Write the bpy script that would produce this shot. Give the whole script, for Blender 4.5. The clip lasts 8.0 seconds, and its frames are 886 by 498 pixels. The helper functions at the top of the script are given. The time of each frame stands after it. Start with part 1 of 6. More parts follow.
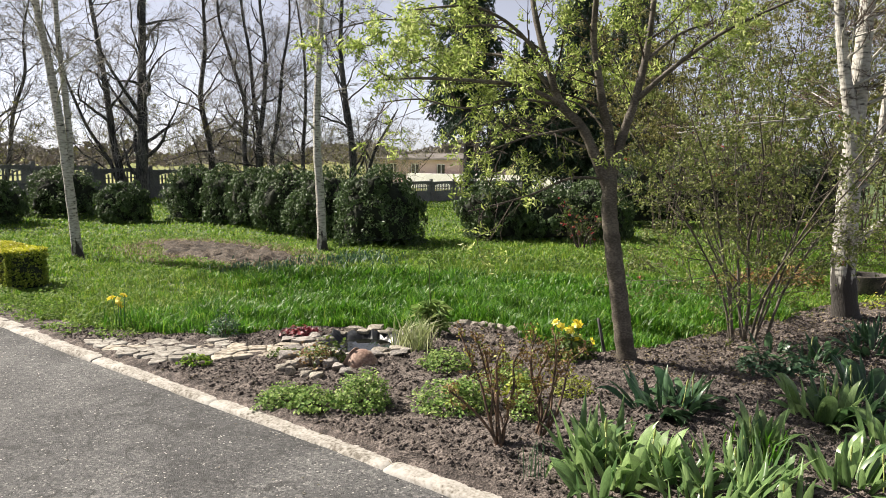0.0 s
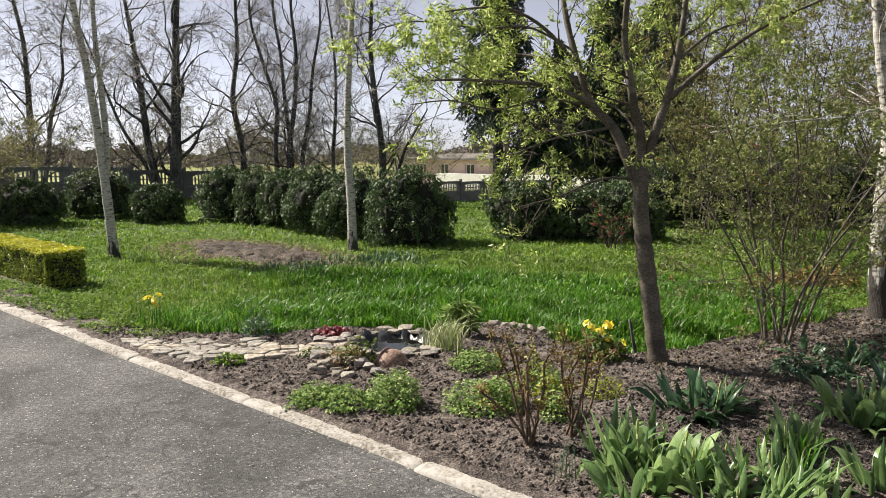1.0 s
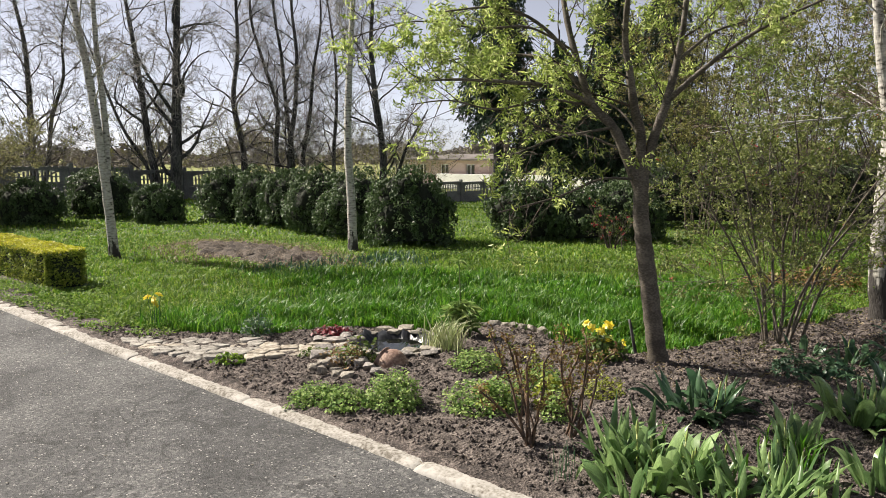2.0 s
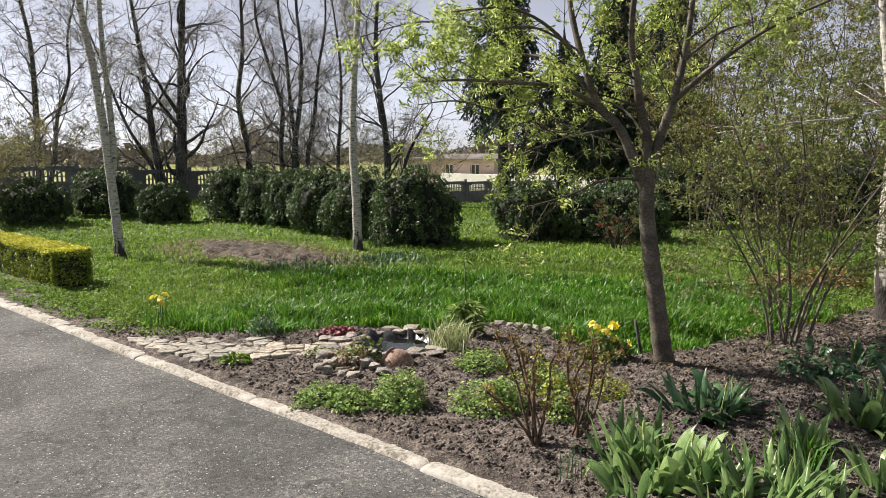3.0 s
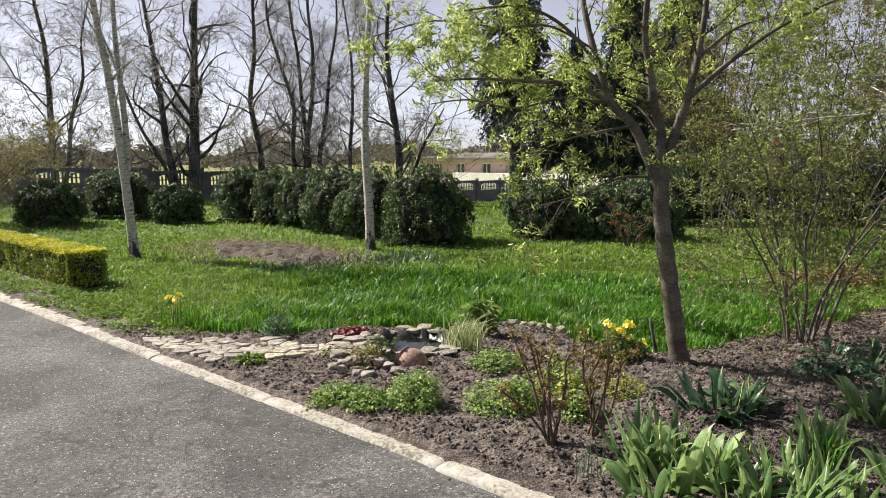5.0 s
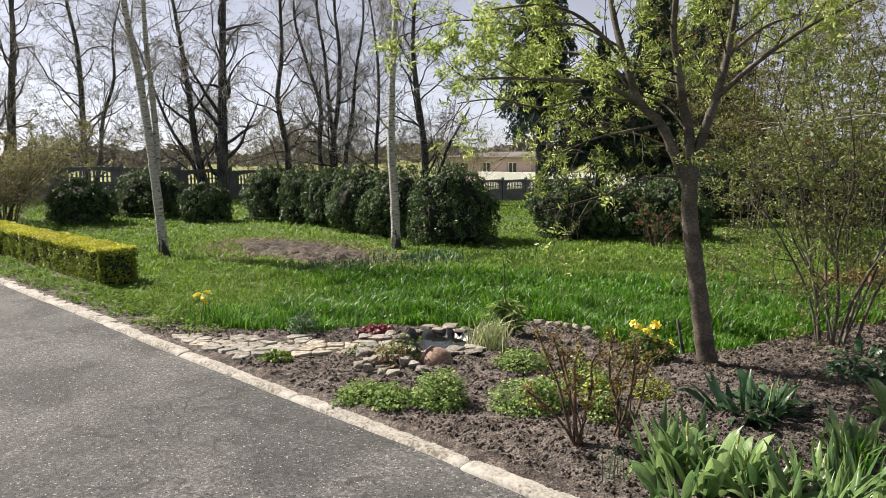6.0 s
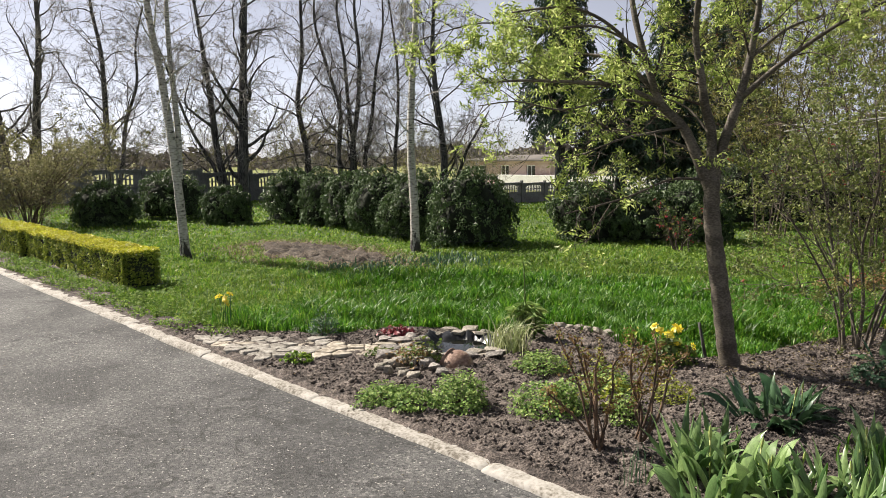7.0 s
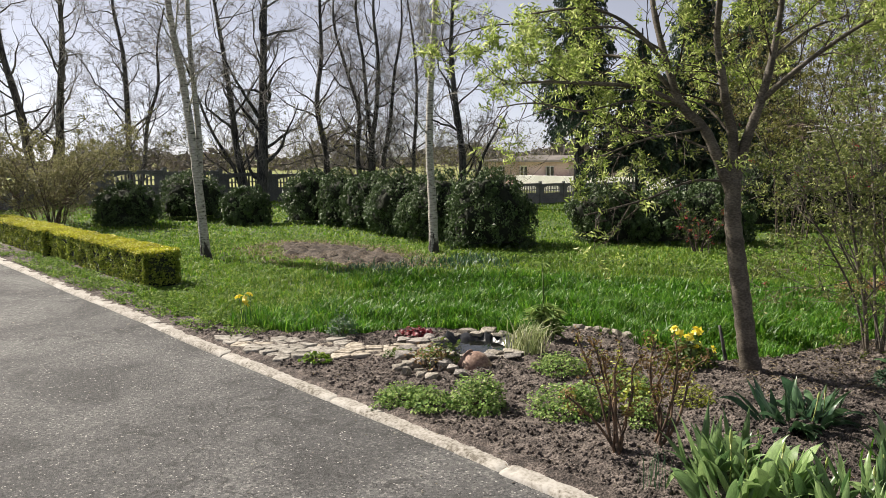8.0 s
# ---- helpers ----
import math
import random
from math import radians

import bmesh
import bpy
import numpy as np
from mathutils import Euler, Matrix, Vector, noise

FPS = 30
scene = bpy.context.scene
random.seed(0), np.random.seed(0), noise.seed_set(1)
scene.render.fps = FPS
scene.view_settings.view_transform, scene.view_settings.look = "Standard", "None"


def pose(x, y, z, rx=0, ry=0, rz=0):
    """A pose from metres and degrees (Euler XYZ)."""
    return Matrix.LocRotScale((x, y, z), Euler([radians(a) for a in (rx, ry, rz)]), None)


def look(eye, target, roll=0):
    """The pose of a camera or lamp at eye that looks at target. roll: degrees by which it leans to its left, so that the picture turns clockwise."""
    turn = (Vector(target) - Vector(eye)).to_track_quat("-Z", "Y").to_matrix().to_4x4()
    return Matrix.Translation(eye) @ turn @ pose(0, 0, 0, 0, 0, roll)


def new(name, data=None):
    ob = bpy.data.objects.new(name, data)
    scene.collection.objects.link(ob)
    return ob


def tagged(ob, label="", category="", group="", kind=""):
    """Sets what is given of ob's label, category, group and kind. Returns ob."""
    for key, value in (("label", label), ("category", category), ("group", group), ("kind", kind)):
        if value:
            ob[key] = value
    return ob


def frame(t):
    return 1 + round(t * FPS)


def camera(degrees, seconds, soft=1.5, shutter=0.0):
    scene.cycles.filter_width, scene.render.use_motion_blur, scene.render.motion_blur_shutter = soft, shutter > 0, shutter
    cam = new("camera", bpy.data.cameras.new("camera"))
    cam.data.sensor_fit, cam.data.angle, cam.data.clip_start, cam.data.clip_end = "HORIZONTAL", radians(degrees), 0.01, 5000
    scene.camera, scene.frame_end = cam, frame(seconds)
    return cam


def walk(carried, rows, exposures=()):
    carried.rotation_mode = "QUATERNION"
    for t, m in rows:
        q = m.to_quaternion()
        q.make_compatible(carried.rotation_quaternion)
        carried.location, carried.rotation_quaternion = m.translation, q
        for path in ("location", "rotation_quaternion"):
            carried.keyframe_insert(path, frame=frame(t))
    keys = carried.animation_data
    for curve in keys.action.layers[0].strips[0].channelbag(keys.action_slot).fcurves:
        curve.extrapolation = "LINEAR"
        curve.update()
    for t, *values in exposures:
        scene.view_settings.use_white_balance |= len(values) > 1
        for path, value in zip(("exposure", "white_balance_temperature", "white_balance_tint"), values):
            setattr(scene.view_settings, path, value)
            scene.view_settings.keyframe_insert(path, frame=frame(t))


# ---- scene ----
cam = camera(60.55, 8.0, soft=0.65)
ROWS = [  # seconds, x, y, z, pitch, roll, yaw
    (0, 0.000, 0.000, 1.600, -7.20, 0.00, 0.00),
    (0.5, -0.005, -0.008, 1.599, -7.20, 0.11, 1.42),
    (1, -0.007, -0.018, 1.608, -7.20, 0.28, 2.19),
    (1.5, -0.002, -0.015, 1.603, -7.16, 0.22, 2.21),
    (3, -0.017, -0.023, 1.609, -7.19, 0.19, 2.54),
    (3.5, -0.022, -0.027, 1.603, -7.17, 0.23, 2.80),
    (4, -0.016, -0.028, 1.604, -7.13, 0.26, 2.70),
    (4.5, -0.029, -0.018, 1.606, -7.19, 0.38, 2.79),
    (6, -0.035, -0.022, 1.610, -7.29, 0.57, 5.30),
    (6.5, -0.051, -0.030, 1.609, -7.21, 0.53, 5.89),
    (7, -0.048, -0.031, 1.607, -7.05, 0.62, 6.70),
    (7.5, -0.050, -0.025, 1.608, -7.03, 0.72, 7.72),
    (8, -0.052, -0.033, 1.613, -6.99, 0.62, 8.07),
]
EXPOSURES = [(t, e - 0.05, 6850, 12) for t, e in ((0, 1.24), (0.5, 1.22), (1, 1.09), (1.5, 1.1), (3, 1.09), (3.5, 1.1), (4.5, 1.18), (6, 1.07), (7, 1.08), (7.5, 0.96), (8, 0.99))]
walk(cam, [(t, pose(x, y, z, 90 + p, r, w)) for t, x, y, z, p, r, w in ROWS], EXPOSURES)

# ---- light: clear spring midday, sun high to one side and slightly ahead ----
SUN_AZ, SUN_EL = math.atan2(-0.9, 0.436), radians(42)
world = bpy.data.worlds.new("sky")
scene.world = world
world.use_nodes = True
_wn = world.node_tree.nodes
_sky = _wn.new("ShaderNodeTexSky")
_sky.sky_type, _sky.sun_disc = "NISHITA", False
_sky.sun_elevation, _sky.sun_rotation = SUN_EL, SUN_AZ % (2 * math.pi)
_sky.air_density, _sky.dust_density, _sky.ozone_density = 0.5, 0.5, 1.0
_haze = _wn.new("ShaderNodeHueSaturation")
_haze.inputs["Saturation"].default_value = 0.33
_cool = _wn.new("ShaderNodeMix")
_cool.data_type, _cool.blend_type = "RGBA", "MULTIPLY"
_cool.inputs[0].default_value, _cool.inputs[7].default_value = 1.0, (0.96, 0.985, 1.07, 1)
world.node_tree.links.new(_sky.outputs[0], _haze.inputs["Color"])
world.node_tree.links.new(_haze.outputs[0], _cool.inputs[6])
world.node_tree.links.new(_cool.outputs[2], _wn["Background"].inputs[0])
_wn["Background"].inputs[1].default_value = 0.067
_sd = bpy.data.lights.new("sun", "SUN")
_sd.energy, _sd.angle, _sd.color = 5.0, radians(0.5), (1.0, 0.955, 0.86)
_to = Vector((math.sin(SUN_AZ) * math.cos(SUN_EL), math.cos(SUN_AZ) * math.cos(SUN_EL), math.sin(SUN_EL)))
sun = new("sun", _sd)
sun.matrix_world = look(_to * 50, (0, 0, 0))

# ---- materials ----
def nodes_of(name):
    m = bpy.data.materials.new(name)
    m.use_nodes = True
    nt = m.node_tree
    return m, nt, nt.nodes["Principled BSDF"], nt.nodes.new, nt.links.new


def ramp(nt, stops):
    r = nt.nodes.new("ShaderNodeValToRGB")
    e = r.color_ramp.elements
    while len(e) < len(stops):
        e.new(0.5)
    for k, (pos, col) in enumerate(stops):
        e[k].position, e[k].color = pos, (*col, 1)
    return r


def surface(name, stops, scale=6.0, fine=60.0, rough=0.8, bump=0.3, dist=0.01, stretch=(1, 1, 1), fine_mix=0.5, metal=0.0, warp=0.0, per_object=0.0):
    """Two scales of noise over a colour ramp, with fine relief."""
    m, nt, b, mk, ln = nodes_of(name)
    tc = mk("ShaderNodeTexCoord")
    mp = mk("ShaderNodeMapping")
    mp.inputs["Scale"].default_value = stretch
    ln(tc.outputs["Object"], mp.inputs[0])
    n1, n2 = mk("ShaderNodeTexNoise"), mk("ShaderNodeTexNoise")
    n1.inputs["Scale"].default_value, n1.inputs["Detail"].default_value, n1.inputs["Distortion"].default_value = scale, 6, warp
    n2.inputs["Scale"].default_value, n2.inputs["Detail"].default_value = fine, 8
    for n in (n1, n2):
        ln(mp.outputs[0], n.inputs["Vector"])
    mx = mk("ShaderNodeMix")
    mx.inputs[0].default_value = fine_mix
    ln(n1.outputs[0], mx.inputs[2])
    ln(n2.outputs[0], mx.inputs[3])
    st = mk("ShaderNodeMapRange")
    st.inputs[1].default_value, st.inputs[2].default_value = 0.34, 0.66
    ln(mx.outputs[0], st.inputs[0])
    src = st.outputs[0]
    if per_object:
        oi, ma = mk("ShaderNodeObjectInfo"), mk("ShaderNodeMath")
        ma.operation = "MULTIPLY_ADD"
        ma.inputs[1].default_value = per_object
        sub = mk("ShaderNodeMath")
        sub.operation = "SUBTRACT"
        sub.inputs[1].default_value = per_object / 2
        ln(oi.outputs["Random"], ma.inputs[0])
        ln(src, ma.inputs[2])
        ln(ma.outputs[0], sub.inputs[0])
        src = sub.outputs[0]
    r = ramp(nt, stops)
    ln(src, r.inputs[0])
    ln(r.outputs[0], b.inputs["Base Color"])
    b.inputs["Roughness"].default_value, b.inputs["Metallic"].default_value = rough, metal
    bp = mk("ShaderNodeBump")
    bp.inputs["Strength"].default_value, bp.inputs["Distance"].default_value = bump, dist
    ln(mx.outputs[0], bp.inputs["Height"])
    ln(bp.outputs[0], b.inputs["Normal"])
    return m


def foliage(name, c1, c2, c3=None, rough=0.5, trans=0.35, spec=0.4):
    """Leaves: each one its own shade, with light passing through."""
    m, nt, b, mk, ln = nodes_of(name)
    g = mk("ShaderNodeNewGeometry")
    stops = [(0.0, c1), (0.7, c2)] + ([(1.0, c3)] if c3 else [])
    r = ramp(nt, stops)
    ln(g.outputs["Random Per Island"], r.inputs[0])
    tc, n = mk("ShaderNodeTexCoord"), mk("ShaderNodeTexNoise")
    n.inputs["Scale"].default_value, n.inputs["Detail"].default_value = 3.0, 3
    ln(tc.outputs["Object"], n.inputs["Vector"])
    hs = mk("ShaderNodeHueSaturation")
    ma = mk("ShaderNodeMapRange")
    ma.inputs[1].default_value, ma.inputs[2].default_value, ma.inputs[3].default_value, ma.inputs[4].default_value = 0.3, 0.7, 0.75, 1.25
    ln(n.outputs[0], ma.inputs[0])
    ln(ma.outputs[0], hs.inputs["Value"])
    ln(r.outputs[0], hs.inputs["Color"])
    ln(hs.outputs[0], b.inputs["Base Color"])
    b.inputs["Roughness"].default_value, b.inputs["Specular IOR Level"].default_value = rough, spec
    if trans:
        t, ms = mk("ShaderNodeBsdfTranslucent"), mk("ShaderNodeMixShader")
        ms.inputs[0].default_value = trans
        ln(hs.outputs[0], t.inputs[0])
        ln(b.outputs[0], ms.inputs[1])
        ln(t.outputs[0], ms.inputs[2])
        ln(ms.outputs[0], nt.nodes["Material Output"].inputs[0])
    return m


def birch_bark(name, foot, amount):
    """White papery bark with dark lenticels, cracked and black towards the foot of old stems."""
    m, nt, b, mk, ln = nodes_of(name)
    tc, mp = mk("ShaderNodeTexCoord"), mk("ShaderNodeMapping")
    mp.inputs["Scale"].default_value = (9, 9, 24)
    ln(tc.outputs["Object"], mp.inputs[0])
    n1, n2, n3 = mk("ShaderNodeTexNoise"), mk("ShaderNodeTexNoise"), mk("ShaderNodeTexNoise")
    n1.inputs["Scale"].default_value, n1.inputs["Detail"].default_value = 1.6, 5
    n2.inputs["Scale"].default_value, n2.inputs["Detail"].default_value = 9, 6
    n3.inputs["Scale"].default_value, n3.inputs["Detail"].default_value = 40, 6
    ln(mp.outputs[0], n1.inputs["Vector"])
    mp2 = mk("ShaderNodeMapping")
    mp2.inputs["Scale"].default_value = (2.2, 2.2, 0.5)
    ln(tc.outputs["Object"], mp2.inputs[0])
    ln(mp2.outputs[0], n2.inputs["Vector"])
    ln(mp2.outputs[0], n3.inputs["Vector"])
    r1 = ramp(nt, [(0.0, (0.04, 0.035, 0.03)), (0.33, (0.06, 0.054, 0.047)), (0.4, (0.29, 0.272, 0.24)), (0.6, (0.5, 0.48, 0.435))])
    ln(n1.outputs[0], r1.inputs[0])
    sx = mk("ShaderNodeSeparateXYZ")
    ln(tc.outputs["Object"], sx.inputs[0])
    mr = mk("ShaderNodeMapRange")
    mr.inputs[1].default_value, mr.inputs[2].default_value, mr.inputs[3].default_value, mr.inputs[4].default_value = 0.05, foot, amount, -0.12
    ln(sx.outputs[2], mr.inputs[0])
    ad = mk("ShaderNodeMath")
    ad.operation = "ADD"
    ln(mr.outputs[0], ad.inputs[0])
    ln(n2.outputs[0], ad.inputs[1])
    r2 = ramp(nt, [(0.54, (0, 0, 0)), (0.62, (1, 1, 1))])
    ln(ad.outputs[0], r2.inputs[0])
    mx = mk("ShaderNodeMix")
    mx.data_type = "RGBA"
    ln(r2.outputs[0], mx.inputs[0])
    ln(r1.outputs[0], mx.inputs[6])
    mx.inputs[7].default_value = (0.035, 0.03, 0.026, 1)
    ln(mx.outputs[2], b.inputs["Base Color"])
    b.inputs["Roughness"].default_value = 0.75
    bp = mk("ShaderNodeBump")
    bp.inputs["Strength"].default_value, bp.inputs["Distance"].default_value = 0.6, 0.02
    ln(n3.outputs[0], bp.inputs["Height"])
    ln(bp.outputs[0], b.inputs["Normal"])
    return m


def asphalt_mat():
    """Worn grey asphalt: pale chippings, dark crack-like patches, dusty areas."""
    m, nt, b, mk, ln = nodes_of("asphalt")
    tc = mk("ShaderNodeTexCoord")
    n1, n2, vo, n4 = mk("ShaderNodeTexNoise"), mk("ShaderNodeTexNoise"), mk("ShaderNodeTexVoronoi"), mk("ShaderNodeTexNoise")
    n1.inputs["Scale"].default_value, n1.inputs["Detail"].default_value, n1.inputs["Distortion"].default_value = 1.1, 7, 0.6
    n2.inputs["Scale"].default_value, n2.inputs["Detail"].default_value = 120, 6
    n4.inputs["Scale"].default_value, n4.inputs["Detail"].default_value = 37, 3
    vo.inputs["Scale"].default_value = 42
    for n in (n1, n2, vo, n4):
        ln(tc.outputs["Object"], n.inputs["Vector"])
    r1 = ramp(nt, [(0.36, (0.086, 0.085, 0.086)), (0.5, (0.15, 0.149, 0.15)), (0.64, (0.215, 0.213, 0.212))])
    ln(n1.outputs[0], r1.inputs[0])
    r2 = ramp(nt, [(0.3, (0.5, 0.5, 0.5)), (0.5, (0.85, 0.85, 0.85)), (0.68, (1.0, 0.99, 0.97))])
    ln(n2.outputs[0], r2.inputs[0])
    mu = mk("ShaderNodeMix")
    mu.data_type, mu.blend_type = "RGBA", "MULTIPLY"
    mu.inputs[0].default_value = 1.0
    ln(r1.outputs[0], mu.inputs[6])
    ln(r2.outputs[0], mu.inputs[7])
    v5 = mk("ShaderNodeTexVoronoi")
    v5.inputs["Scale"].default_value = 75
    ln(tc.outputs["Object"], v5.inputs["Vector"])
    s5 = mk("ShaderNodeSeparateColor")
    ln(v5.outputs["Color"], s5.inputs[0])
    r5 = ramp(nt, [(0.0, (0.22, 0.22, 0.23)), (0.25, (0.5, 0.5, 0.5)), (0.7, (0.6, 0.6, 0.6)), (0.85, (0.85, 0.84, 0.82)), (1.0, (1.25, 1.22, 1.18))])
    ln(s5.outputs[0], r5.inputs[0])
    mu5 = mk("ShaderNodeMix")
    mu5.data_type, mu5.blend_type = "RGBA", "MULTIPLY"
    mu5.inputs[0].default_value = 1.0
    ln(mu.outputs[2], mu5.inputs[6])
    ln(r5.outputs[0], mu5.inputs[7])
    n6, n7 = mk("ShaderNodeTexNoise"), mk("ShaderNodeTexNoise")
    n6.inputs["Scale"].default_value, n6.inputs["Detail"].default_value, n6.inputs["Distortion"].default_value = 2.6, 9, 0.8
    n7.inputs["Scale"].default_value, n7.inputs["Detail"].default_value = 0.8, 4
    for n in (n6, n7):
        ln(tc.outputs["Object"], n.inputs["Vector"])
    r6 = ramp(nt, [(0.472, (0, 0, 0)), (0.5, (1, 1, 1)), (0.528, (0, 0, 0))])
    r7 = ramp(nt, [(0.47, (0, 0, 0)), (0.56, (0.85, 0.85, 0.85))])
    ln(n6.outputs[0], r6.inputs[0])
    ln(n7.outputs[0], r7.inputs[0])
    m67, m68 = mk("ShaderNodeMath"), mk("ShaderNodeMix")
    m67.operation = "MULTIPLY"
    ln(r6.outputs[0], m67.inputs[0])
    ln(r7.outputs[0], m67.inputs[1])
    m68.data_type = "RGBA"
    ln(m67.outputs[0], m68.inputs[0])
    ln(mu5.outputs[2], m68.inputs[6])
    m68.inputs[7].default_value = (0.02, 0.019, 0.019, 1)
    mu = m68
    r3 = ramp(nt, [(0.2, (1, 1, 1)), (0.27, (0, 0, 0))])
    ln(vo.outputs["Distance"], r3.inputs[0])
    r4 = ramp(nt, [(0.54, (0, 0, 0)), (0.6, (0.85, 0.85, 0.85))])
    ln(n4.outputs[0], r4.inputs[0])
    mm = mk("ShaderNodeMath")
    mm.operation = "MULTIPLY"
    ln(r3.outputs[0], mm.inputs[0])
    ln(r4.outputs[0], mm.inputs[1])
    mx = mk("ShaderNodeMix")
    mx.data_type = "RGBA"
    ln(mm.outputs[0], mx.inputs[0])
    ln(mu.outputs[2], mx.inputs[6])
    mx.inputs[7].default_value = (0.46, 0.44, 0.41, 1)
    ln(mx.outputs[2], b.inputs["Base Color"])
    b.inputs["Roughness"].default_value = 0.85
    bp = mk("ShaderNodeBump")
    bp.inputs["Strength"].default_value, bp.inputs["Distance"].default_value = 1.0, 0.012
    ln(n2.outputs[0], bp.inputs["Height"])
    ln(bp.outputs[0], b.inputs["Normal"])
    return m


